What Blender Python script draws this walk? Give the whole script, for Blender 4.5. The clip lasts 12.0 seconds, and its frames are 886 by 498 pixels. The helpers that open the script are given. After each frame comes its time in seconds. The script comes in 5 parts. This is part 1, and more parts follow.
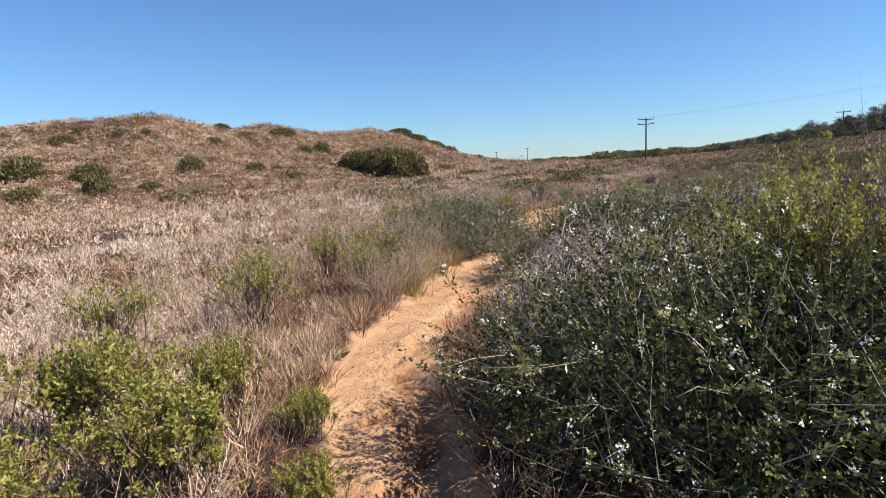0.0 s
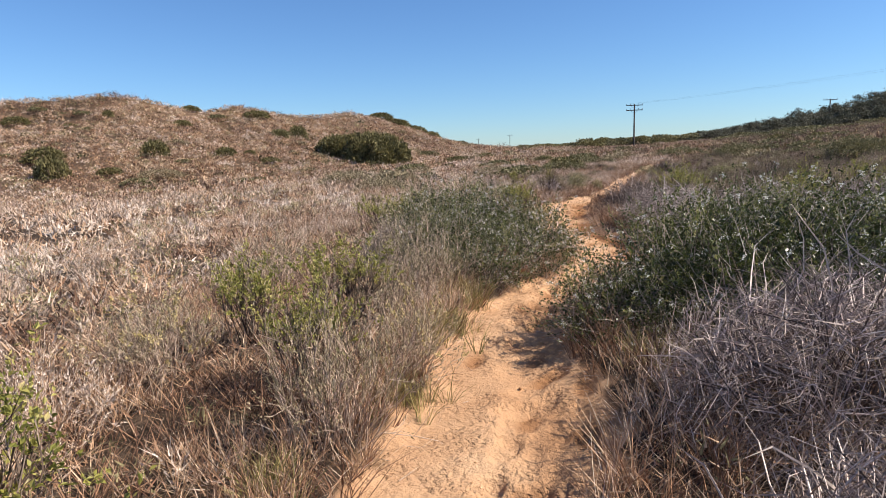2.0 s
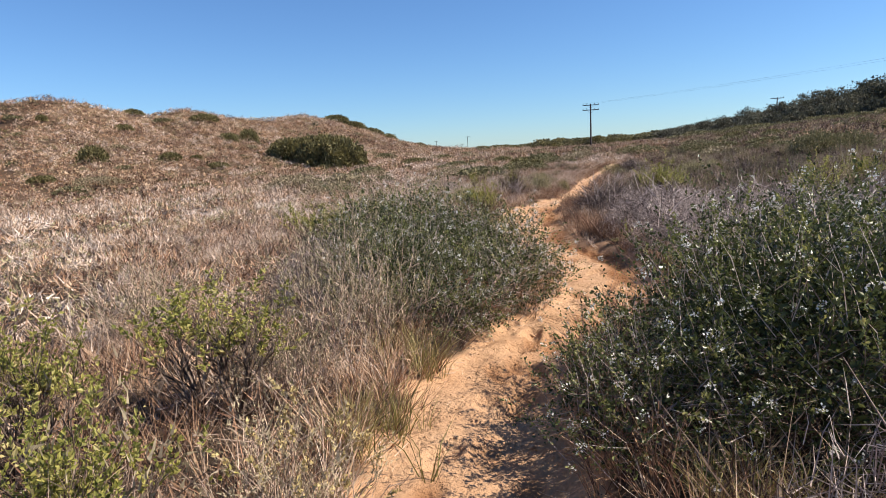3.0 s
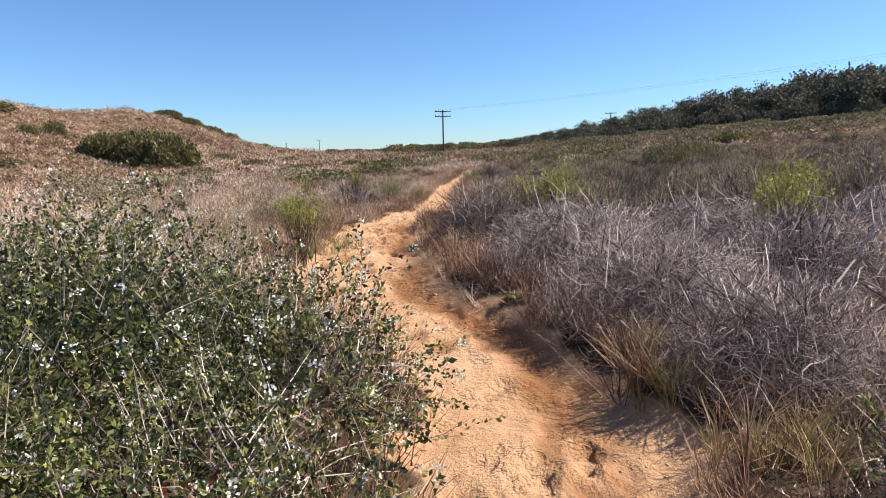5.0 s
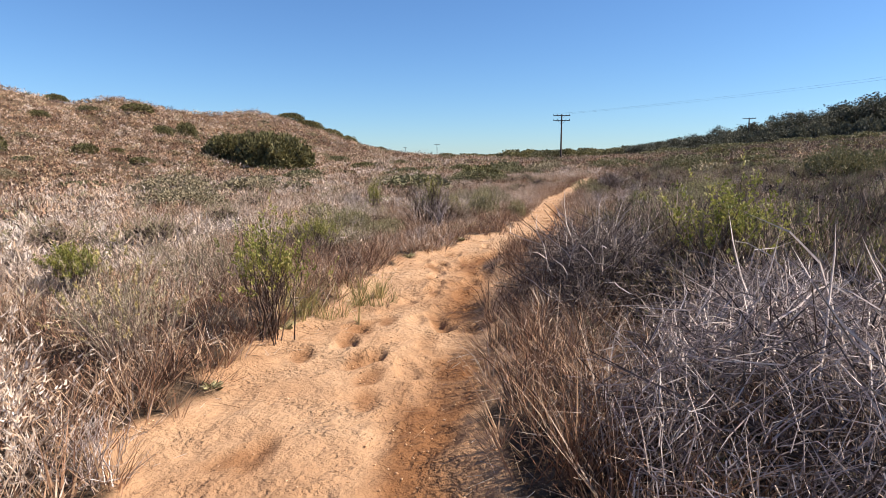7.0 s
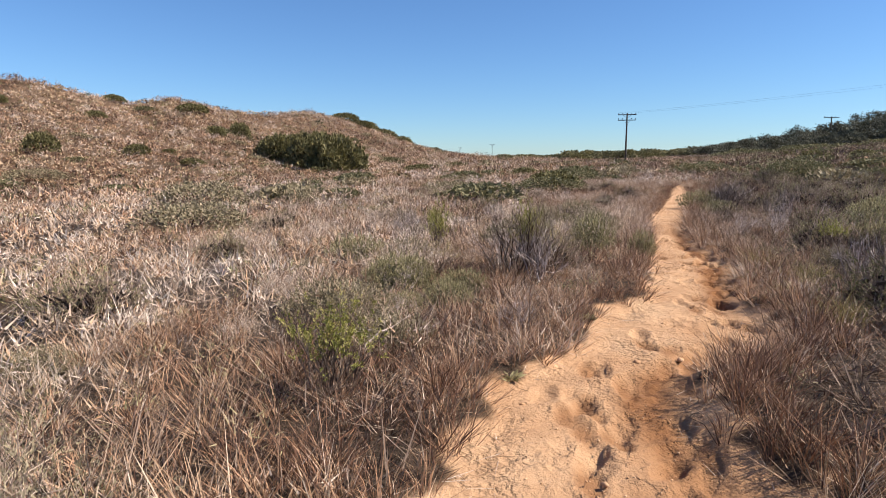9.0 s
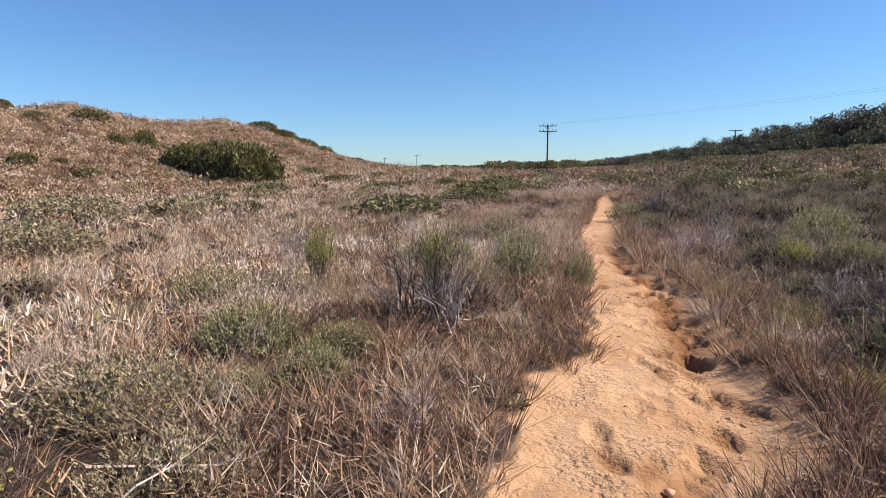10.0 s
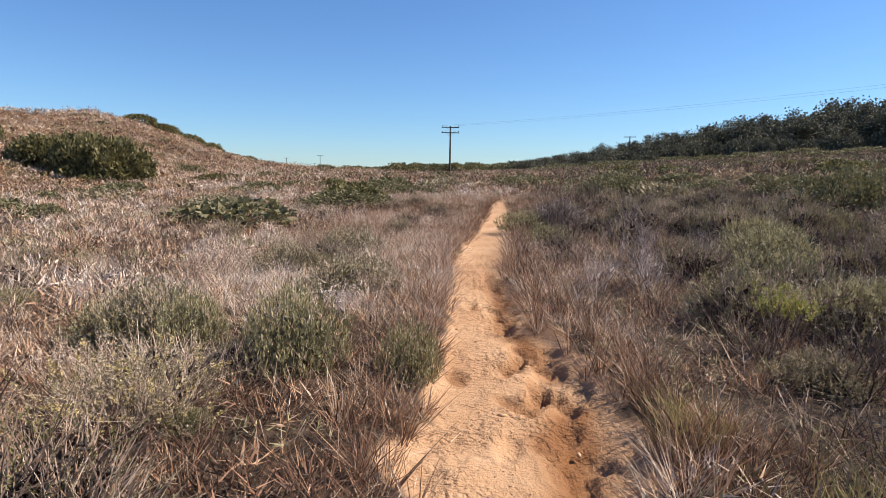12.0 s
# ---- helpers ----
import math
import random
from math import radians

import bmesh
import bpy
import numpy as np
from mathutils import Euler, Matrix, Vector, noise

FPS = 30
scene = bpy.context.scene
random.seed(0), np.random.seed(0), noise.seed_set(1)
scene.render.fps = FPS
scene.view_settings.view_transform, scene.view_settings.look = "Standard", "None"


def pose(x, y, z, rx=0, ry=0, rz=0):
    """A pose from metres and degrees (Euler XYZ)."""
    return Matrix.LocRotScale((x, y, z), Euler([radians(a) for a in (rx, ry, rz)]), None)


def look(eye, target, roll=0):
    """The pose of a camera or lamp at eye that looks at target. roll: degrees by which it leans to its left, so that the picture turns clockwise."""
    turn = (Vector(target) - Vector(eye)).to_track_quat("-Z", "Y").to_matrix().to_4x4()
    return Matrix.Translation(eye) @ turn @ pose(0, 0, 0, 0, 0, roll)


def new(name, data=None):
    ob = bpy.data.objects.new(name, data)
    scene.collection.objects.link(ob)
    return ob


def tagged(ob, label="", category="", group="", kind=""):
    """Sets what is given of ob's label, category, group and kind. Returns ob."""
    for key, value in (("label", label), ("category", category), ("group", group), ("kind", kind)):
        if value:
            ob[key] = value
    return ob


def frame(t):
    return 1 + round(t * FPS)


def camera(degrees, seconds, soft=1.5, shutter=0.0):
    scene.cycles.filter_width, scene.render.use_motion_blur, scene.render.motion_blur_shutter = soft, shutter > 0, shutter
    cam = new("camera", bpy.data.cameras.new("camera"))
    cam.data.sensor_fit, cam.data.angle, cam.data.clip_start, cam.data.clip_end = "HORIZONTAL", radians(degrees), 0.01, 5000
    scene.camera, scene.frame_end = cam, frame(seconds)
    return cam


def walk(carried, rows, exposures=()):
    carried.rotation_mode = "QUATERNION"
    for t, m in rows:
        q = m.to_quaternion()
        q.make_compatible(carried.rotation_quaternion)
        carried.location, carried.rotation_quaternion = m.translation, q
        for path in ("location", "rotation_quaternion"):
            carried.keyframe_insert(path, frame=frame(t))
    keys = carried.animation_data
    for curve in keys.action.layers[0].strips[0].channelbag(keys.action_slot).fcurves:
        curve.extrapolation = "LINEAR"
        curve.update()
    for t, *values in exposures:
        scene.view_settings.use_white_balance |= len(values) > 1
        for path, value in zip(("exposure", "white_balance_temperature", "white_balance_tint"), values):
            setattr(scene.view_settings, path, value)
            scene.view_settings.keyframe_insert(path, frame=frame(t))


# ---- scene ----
cam = camera(72.0, 12.0, 0.75)
PATH = [
    (0, (0.948, -3.404, 1.59), (0.304, -1.529, 1.327), -2.2),
    (0.5, (0.656, -2.482, 1.578), (-0.031, -0.623, 1.304), -2.0),
    (1, (0.254, -1.625, 1.544), (-0.477, 0.214, 1.259), -1.8),
    (1.5, (-0.192, -0.754, 1.518), (-0.875, 1.101, 1.216), -1.8),
    (2, (-0.579, 0.187, 1.499), (-1.163, 2.075, 1.192), -1.9),
    (2.5, (-0.836, 1.15, 1.513), (-1.348, 3.057, 1.196), -1.8),
    (2.7, (-0.88, 1.489, 1.479), (-1.375, 3.403, 1.173), -2.2),
    (4.3, (-1.285, 4.633, 1.304), (-1.422, 6.601, 0.975), -1.7),
    (4.5, (-1.242, 5.038, 1.266), (-1.311, 7.011, 0.944), -1.3),
    (5, (-1.151, 5.877, 1.278), (-1.14, 7.854, 0.974), -1.2),
    (5.5, (-1.045, 6.615, 1.251), (-1.055, 8.593, 0.955), -0.9),
    (6, (-0.894, 7.518, 1.247), (-1.005, 9.492, 0.949), -0.6),
    (6.5, (-0.851, 8.389, 1.246), (-1.077, 10.354, 0.951), -0.3),
    (7, (-0.901, 9.223, 1.251), (-1.258, 11.17, 0.968), -0.2),
    (7.2, (-0.977, 9.543, 1.249), (-1.388, 11.478, 0.95), 0.2),
    (8.8, (-2.148, 12.512, 1.44), (-2.695, 14.412, 1.136), 0.4),
    (9, (-2.132, 12.894, 1.434), (-2.657, 14.803, 1.152), 0.0),
    (9.5, (-2.225, 13.814, 1.447), (-2.65, 15.75, 1.185), -0.1),
    (10, (-2.217, 14.79, 1.412), (-2.508, 16.753, 1.164), -0.0),
    (10.5, (-2.106, 15.759, 1.392), (-2.274, 17.74, 1.174), 0.1),
    (11, (-1.877, 16.722, 1.41), (-1.957, 18.707, 1.185), 0.3),
    (11.5, (-1.643, 17.534, 1.419), (-1.667, 19.52, 1.185), 0.5),
    (12, (-1.503, 18.42, 1.35), (-1.493, 20.406, 1.11), 0.8),
]
walk(cam, [(t, look(eye, target, roll)) for t, eye, target, roll in PATH],
     [(0, 0.9), (2.5, 0.88), (4.4, 1.02), (5.2, 1.04), (6.5, 0.94), (7.2, 0.9), (9.5, 0.88), (12, 0.9)])

# ---- world and sun ----
SUN_AZIMUTH, SUN_ELEVATION = radians(80), radians(44)
world = bpy.data.worlds.new("sky")
scene.world = world
world.use_nodes = True
wn, wl = world.node_tree.nodes, world.node_tree.links
sky = wn.new("ShaderNodeTexSky")
sky.sky_type, sky.sun_disc = "NISHITA", False
sky.sun_elevation, sky.sun_rotation = SUN_ELEVATION, SUN_AZIMUTH
sky.air_density, sky.dust_density, sky.ozone_density = 1.0, 0.1, 6.2
wn["Background"].inputs["Strength"].default_value = 0.067
clear = wn.new("ShaderNodeMix")
clear.data_type, clear.blend_type = "RGBA", "MULTIPLY"
clear.inputs[0].default_value, clear.inputs[7].default_value = 1.0, (0.81, 0.985, 1.165, 1)
wl.new(sky.outputs["Color"], clear.inputs[6])
wl.new(clear.outputs[2], wn["Background"].inputs["Color"])
sun_way = Vector((math.sin(SUN_AZIMUTH) * math.cos(SUN_ELEVATION), math.cos(SUN_AZIMUTH) * math.cos(SUN_ELEVATION), math.sin(SUN_ELEVATION)))
sun = new("sun", bpy.data.lights.new("sun", "SUN"))
sun.data.energy, sun.data.angle, sun.data.color = 5.0, radians(0.5), (1.0, 0.905, 0.78)
sun.matrix_world = look(sun_way * 50, (0, 0, 0))


# ---- materials ----
def nodes_of(name):
    m = bpy.data.materials.new(name)
    m.use_nodes = True
    return m, m.node_tree.nodes, m.node_tree.links, m.node_tree.nodes["Principled BSDF"]


def ramp(n, stops, mode="LINEAR"):
    r = n.new("ShaderNodeValToRGB")
    r.color_ramp.interpolation = mode
    e = r.color_ramp.elements
    while len(e) < len(stops):
        e.new(0.5)
    for k, (p, c) in zip(e, stops):
        k.position, k.color = p, (*c, 1)
    return r


def noise_node(n, l, scale, detail=4, rough=0.6, where=None):
    t = n.new("ShaderNodeTexNoise")
    t.inputs["Scale"].default_value, t.inputs["Detail"].default_value, t.inputs["Roughness"].default_value = scale, detail, rough
    if where is None:
        where = n.new("ShaderNodeTexCoord").outputs["Object"]
    l.new(where, t.inputs["Vector"])
    return t.outputs["Fac"]


def mix(n, l, fac, a, b, kind="MIX"):
    m = n.new("ShaderNodeMix")
    m.data_type, m.blend_type = "RGBA", kind
    for sock, v in ((m.inputs[0], fac), (m.inputs[6], a), (m.inputs[7], b)):
        if hasattr(v, "is_output"):
            l.new(v, sock)
        else:
            sock.default_value = v if isinstance(v, float) else (*v, 1)
    return m.outputs[2]


def plant_material(name, stops, rough=0.75, soft=0.25):
    """Leaf, blade or twig: a spread of colours over its pieces, and light through the thin ones."""
    m, n, l, p = nodes_of(name)
    tint = n.new("ShaderNodeAttribute")
    tint.attribute_name = "tint"
    fac = tint.outputs["Fac"]
    r = ramp(n, stops)
    l.new(fac, r.inputs[0])
    col = r.outputs[0]
    geo = n.new("ShaderNodeNewGeometry")
    grain = noise_node(n, l, 60, 2, 0.6, geo.outputs["Position"])
    shade = ramp(n, [(0.25, (0.72, 0.72, 0.72)), (0.75, (1.2, 1.2, 1.2))])
    l.new(grain, shade.inputs[0])
    col = mix(n, l, 1.0, col, shade.outputs[0], "MULTIPLY")
    l.new(col, p.inputs["Base Color"])
    p.inputs["Roughness"].default_value = rough
    p.inputs["Specular IOR Level"].default_value = 0.3
    if soft > 0:
        tr = n.new("ShaderNodeBsdfTranslucent")
        l.new(col, tr.inputs["Color"])
        ms = n.new("ShaderNodeMixShader")
        ms.inputs[0].default_value = soft
        l.new(p.outputs[0], ms.inputs[1])
        l.new(tr.outputs[0], ms.inputs[2])
        l.new(ms.outputs[0], n["Material Output"].inputs["Surface"])
    return m


def ground_material():
    m, n, l, p = nodes_of("sand_and_soil")
    geo = n.new("ShaderNodeNewGeometry")
    pos = geo.outputs["Position"]
    att = n.new("ShaderNodeAttribute")
    att.attribute_name = "sand"
    wet = n.new("ShaderNodeAttribute")
    wet.attribute_name = "damp"
    big, fine, mid = noise_node(n, l, 1.3, 5, 0.65, pos), noise_node(n, l, 42, 6, 0.75, pos), noise_node(n, l, 9, 5, 0.7, pos)
    dry = ramp(n, [(0.3, (0.36, 0.202, 0.108)), (0.55, (0.43, 0.262, 0.15)), (0.75, (0.485, 0.32, 0.195))])
    l.new(big, dry.inputs[0])
    fleck = ramp(n, [(0.25, (0.74, 0.70, 0.66)), (0.40, (1, 1, 1)), (0.8, (1.05, 1.05, 1.05))])
    l.new(fine, fleck.inputs[0])
    sand = mix(n, l, 1.0, dry.outputs[0], fleck.outputs[0], "MULTIPLY")
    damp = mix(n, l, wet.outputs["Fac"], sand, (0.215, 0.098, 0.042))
    # soil near and far darkened to put shade between the tufts into its colour
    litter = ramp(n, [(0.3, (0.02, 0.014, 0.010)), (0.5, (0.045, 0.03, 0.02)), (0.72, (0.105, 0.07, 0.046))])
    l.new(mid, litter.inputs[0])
    far = ramp(n, [(0.3, (0.05, 0.034, 0.023)), (0.5, (0.10, 0.062, 0.039)), (0.7, (0.17, 0.112, 0.073))])
    l.new(noise_node(n, l, 0.09, 7, 0.7, pos), far.inputs[0])
    faratt = n.new("ShaderNodeAttribute")
    faratt.attribute_name = "hill"
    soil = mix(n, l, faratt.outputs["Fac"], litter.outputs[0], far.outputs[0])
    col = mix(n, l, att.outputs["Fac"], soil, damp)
    l.new(col, p.inputs["Base Color"])
    p.inputs["Roughness"].default_value = 0.95
    p.inputs["Specular IOR Level"].default_value = 0.15
    b1 = n.new("ShaderNodeBump")
    b1.inputs["Strength"].default_value, b1.inputs["Distance"].default_value = 0.6, 0.012
    l.new(fine, b1.inputs["Height"])
    b2 = n.new("ShaderNodeBump")
    b2.inputs["Strength"].default_value, b2.inputs["Distance"].default_value = 0.8, 0.05
    l.new(mid, b2.inputs["Height"])
    l.new(b1.outputs[0], b2.inputs["Normal"])
    crumb, where = noise_node(n, l, 26, 3, 0.55, pos), noise_node(n, l, 2.4, 3, 0.6, pos)
    patch = ramp(n, [(0.46, (0, 0, 0)), (0.60, (1, 1, 1))])
    l.new(where, patch.inputs[0])
    rough = ramp(n, [(0.36, (0, 0, 0)), (0.52, (0.75, 0.75, 0.75)), (0.7, (1, 1, 1))])
    l.new(crumb, rough.inputs[0])
    b3 = n.new("ShaderNodeBump")
    b3.inputs["Strength"].default_value, b3.inputs["Distance"].default_value = 0.8, 0.02
    l.new(mix(n, l, patch.outputs[0], (0.7, 0.7, 0.7), rough.outputs[0]), b3.inputs["Height"])
    l.new(b2.outputs[0], b3.inputs["Normal"])
    l.new(b3.outputs[0], p.inputs["Normal"])
    return m


def wood_material(name, a, b):
    m, n, l, p = nodes_of(name)
    co = n.new("ShaderNodeTexCoord")
    mp = n.new("ShaderNodeMapping")
    mp.inputs["Scale"].default_value = (14, 14, 0.8)
    l.new(co.outputs["Object"], mp.inputs[0])
    f = noise_node(n, l, 2, 5, 0.7, mp.outputs[0])
    r = ramp(n, [(0.3, a), (0.7, b)])
    l.new(f, r.inputs[0])
    l.new(r.outputs[0], p.inputs["Base Color"])
    p.inputs["Roughness"].default_value = 0.9
    bp = n.new("ShaderNodeBump")
    bp.inputs["Distance"].default_value = 0.01
    l.new(f, bp.inputs["Height"])
    l.new(bp.outputs[0], p.inputs["Normal"])
    return m


GROUND = ground_material()
POLE_WOOD = wood_material("weathered_pole_wood", (0.035, 0.028, 0.024), (0.09, 0.072, 0.06))
DRY_GRASS = plant_material("dry_straw", [(0.0, (0.10, 0.055, 0.036)), (0.15, (0.20, 0.10, 0.06)), (0.35, (0.36, 0.205, 0.122)), (0.55, (0.48, 0.315, 0.195)), (0.8, (0.56, 0.43, 0.325)), (1.0, (0.66, 0.55, 0.47))], 0.7, 0.1)
GREEN_GRASS = plant_material("sedge_green", [(0.0, (0.11, 0.11, 0.035)), (0.5, (0.25, 0.215, 0.075)), (1.0, (0.46, 0.36, 0.17))], 0.6, 0.2)
TWIG = plant_material("dead_twig", [(0.0, (0.06, 0.044, 0.037)), (0.4, (0.225, 0.172, 0.15)), (0.7, (0.43, 0.345, 0.305)), (1.0, (0.69, 0.585, 0.525))], 0.85, 0.0)
# the ramp's dark end also paints the shade inside shrubs
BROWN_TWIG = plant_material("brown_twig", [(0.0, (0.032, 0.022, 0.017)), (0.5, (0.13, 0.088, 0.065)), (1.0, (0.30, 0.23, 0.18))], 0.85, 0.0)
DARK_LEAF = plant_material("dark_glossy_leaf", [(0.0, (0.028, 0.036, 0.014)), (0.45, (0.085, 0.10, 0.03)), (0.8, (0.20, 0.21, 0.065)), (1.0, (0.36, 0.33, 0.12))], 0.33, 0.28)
LIME_LEAF = plant_material("lime_leaf", [(0.0, (0.15, 0.16, 0.035)), (0.5, (0.31, 0.295, 0.07)), (0.85, (0.44, 0.39, 0.12)), (1.0, (0.52, 0.43, 0.19))], 0.5, 0.42)
SAGE_LEAF = plant_material("sage_leaf", [(0.0, (0.14, 0.115, 0.065)), (0.5, (0.28, 0.23, 0.14)), (1.0, (0.47, 0.385, 0.255))], 0.7, 0.25)
HEATHER_LEAF = plant_material("heather_leaf", [(0.0, (0.12, 0.105, 0.055)), (0.5, (0.29, 0.255, 0.13)), (1.0, (0.50, 0.43, 0.24))], 0.65, 0.25)
YELLOW_TIP = plant_material("faded_yellow_flower", [(0.0, (0.34, 0.26, 0.10)), (1.0, (0.62, 0.50, 0.24))], 0.8, 0.3)
FLOWER = plant_material("white_flower", [(0.0, (0.62, 0.58, 0.50)), (0.6, (0.78, 0.76, 0.70)), (1.0, (0.85, 0.84, 0.80))], 0.8, 0.3)
RED_LEAF = plant_material("rusty_red_leaf", [(0.0, (0.33, 0.08, 0.04)), (1.0, (0.55, 0.22, 0.12))], 0.7, 0.3)
FAR_GREEN = plant_material("far_evergreen_leaf", [(0.0, (0.055, 0.052, 0.024)), (0.5, (0.155, 0.138, 0.056)), (1.0, (0.28, 0.235, 0.105))], 0.7, 0.3)
FAR_OLIVE = plant_material("far_olive_leaf", [(0.0, (0.09, 0.09, 0.042)), (0.5, (0.165, 0.15, 0.075)), (1.0, (0.28, 0.235, 0.13))], 0.7, 0.25)

STEM = plant_material("straw_stem", [(0.0, (0.14, 0.09, 0.065)), (0.5, (0.33, 0.235, 0.175)), (1.0, (0.58, 0.45, 0.35))], 0.8, 0.0)
# leaf colour lightened to stand in for thin haze over the distant wood
TREE_LEAF = plant_material("tree_leaf", [(0.0, (0.045, 0.048, 0.032)), (0.5, (0.10, 0.10, 0.068)), (1.0, (0.17, 0.16, 0.115))], 0.7, 0.2)
SLOPE = plant_material("slope_scrub_leaf", [(0.0, (0.07, 0.072, 0.034)), (0.3, (0.17, 0.12, 0.065)), (0.6, (0.36, 0.225, 0.13)), (1.0, (0.52, 0.39, 0.26))], 0.8, 0.2)


def plain(name, color, rough, metal=0.0):
    m, n, l, p = nodes_of(name)
    f = noise_node(n, l, 30, 3)
    r = ramp(n, [(0.3, tuple(c * 0.8 for c in color)), (0.7, tuple(min(1, c * 1.15) for c in color))])
    l.new(f, r.inputs[0])
    l.new(r.outputs[0], p.inputs["Base Color"])
    p.inputs["Roughness"].default_value, p.inputs["Metallic"].default_value = rough, metal
    return m


CERAMIC = plain("brown_ceramic", (0.09, 0.06, 0.05), 0.3)
WIRE = plain("dull_wire", (0.12, 0.12, 0.12), 0.5, 0.8)
STEEL = plain("galvanised_steel", (0.35, 0.36, 0.37), 0.5, 0.9)

# ---- terrain ----
rng = np.random.default_rng(7)
TRAIL = np.array([(-30, 9.0, .4), (-12, 3.8, .4), (-4, .95, .45), (-0.9, -0.18, .40), (0.8, -1.02, .43), (1.7, -1.15, .45), (2.6, -1.2, .55), (3.5, -1.15, .57), (4.2, -1.42, .46), (5.3, -1.5, .4),
                  (6.2, -1.4, .36), (7.1, -0.9, .48), (8.1, -0.68, .6), (9.2, -0.83, .52), (10.3, -1.25, .58), (11.3, -1.85, .85), (12.4, -1.95, .78), (13.4, -2.05, .66), (14.7, -2.0, .68),
                  (15.6, -2.05, .66), (16.4, -2.2, .58), (17, -2.02, .5), (17.6, -1.62, .66), (18.2, -1.5, .72), (19.2, -1.27, .55), (21.8, -1.0, .5), (24, -1.05, .37), (27, -0.95, .35), (31, -.45, .36), (35, .1, .34), (39, .45, .26), (42, .9, .08), (44, 1.4, .02), (60, 4, .02), (90, 12, .02)])
CREST = np.array([(-260, 30, 6), (-150, 42, 8), (-92, 60, 9.2), (-79, 63.5, 10.0), (-68, 69, 10.9), (-65, 74, 9.9), (-62.5, 79, 8.9), (-60.5, 82, 9.6), (-59.3, 85.3, 10.0), (-56, 91, 8.9),
                  (-53, 97, 8.7), (-50.4, 106, 9.7), (-47, 111, 8.5), (-42.5, 118, 5.9), (-38, 126, 3.4), (-33, 136, 1.6), (-28, 150, 0)])


def smooth(a, b, v):
    u = np.clip((v - a) / (b - a), 0, 1)
    return u * u * (3 - 2 * u)


def lattice(x, y, seed):
    """Smooth value noise in -1..1 over arrays."""
    xi, yi = np.floor(x).astype(np.int64), np.floor(y).astype(np.int64)
    u, v = x - xi, y - yi
    u, v = u * u * (3 - 2 * u), v * v * (3 - 2 * v)

    def h(a, b):
        k = (a * 374761393 + b * 668265263 + seed * 974634777) & 0xFFFFFFFF
        k = ((k ^ (k >> 13)) * 1274126177) & 0xFFFFFFFF
        return ((k ^ (k >> 16)) & 0xFFFF) / 32767.5 - 1
    return (h(xi, yi) * (1 - u) + h(xi + 1, yi) * u) * (1 - v) + (h(xi, yi + 1) * (1 - u) + h(xi + 1, yi + 1) * u) * v


def trail_side(x, y):
    """Across the trail: -1 at its one edge, 1 at the other; and its half width."""
    c, w = np.interp(y, TRAIL[:, 0], TRAIL[:, 1]), np.interp(y, TRAIL[:, 0], TRAIL[:, 2])
    w = w * (1 + 0.16 * lattice(y * 1.7, y * 0 + 3, 5) + 0.08 * lattice(y * 5.1, y * 0, 6))
    return (x - c) / w, w


def hill_height(x, y):
    best = np.full(x.shape, 1e9)
    top = np.zeros(x.shape)
    for (ax, ay, az), (bx, by, bz) in zip(CREST[:-1], CREST[1:]):
        dx, dy = bx - ax, by - ay
        u = np.clip(((x - ax) * dx + (y - ay) * dy) / (dx * dx + dy * dy), 0, 1)
        d = np.hypot(x - ax - u * dx, y - ay - u * dy)
        near = d < best
        best = np.where(near, d, best)
        top = np.where(near, az + u * (bz - az), top)
    u = np.clip(1 - best / 38, 0, 1)
    spur = 1 + 0.10 * lattice(x / 9, y / 9, 11) * np.clip(best / 8, 0, 1)
    return top, np.clip(u ** 1.45 * spur, 0, 1)


def height(x, y):
    x, y = np.asarray(x, float), np.asarray(y, float)
    z = 0.0125 * np.clip(y - 25, 0, 230) - 0.02 * np.clip(y - 420, 0, 400)
    z = z + 0.075 * (np.logaddexp(0, (x - 6) / 4) * 4) * np.exp(-np.clip(y - 220, 0, None) / 120) * np.exp(-np.clip(x - 160, 0, None) / 200)
    west = smooth(-8, -45, x) * smooth(0, 30, y)
    z = z - 1.3 * west * smooth(150, 90, y) - 0.01 * np.clip(y - 25, 0, 230) * smooth(-15, -45, x)
    top, rise = hill_height(x, y)
    z = z + (top - z) * rise
    side, w = trail_side(x, y)
    far = np.hypot(x + 1, y - 10)
    z = z + 0.06 * lattice(x / 2.3, y / 2.3, 21) * smooth(1.0, 2.5, np.abs(side)) + 0.35 * lattice(x / 14, y / 14, 22) * smooth(8, 40, far)
    z = z + 0.10 * smooth(0.75, 1.35, np.abs(side)) * np.exp(-far / 60)
    return z


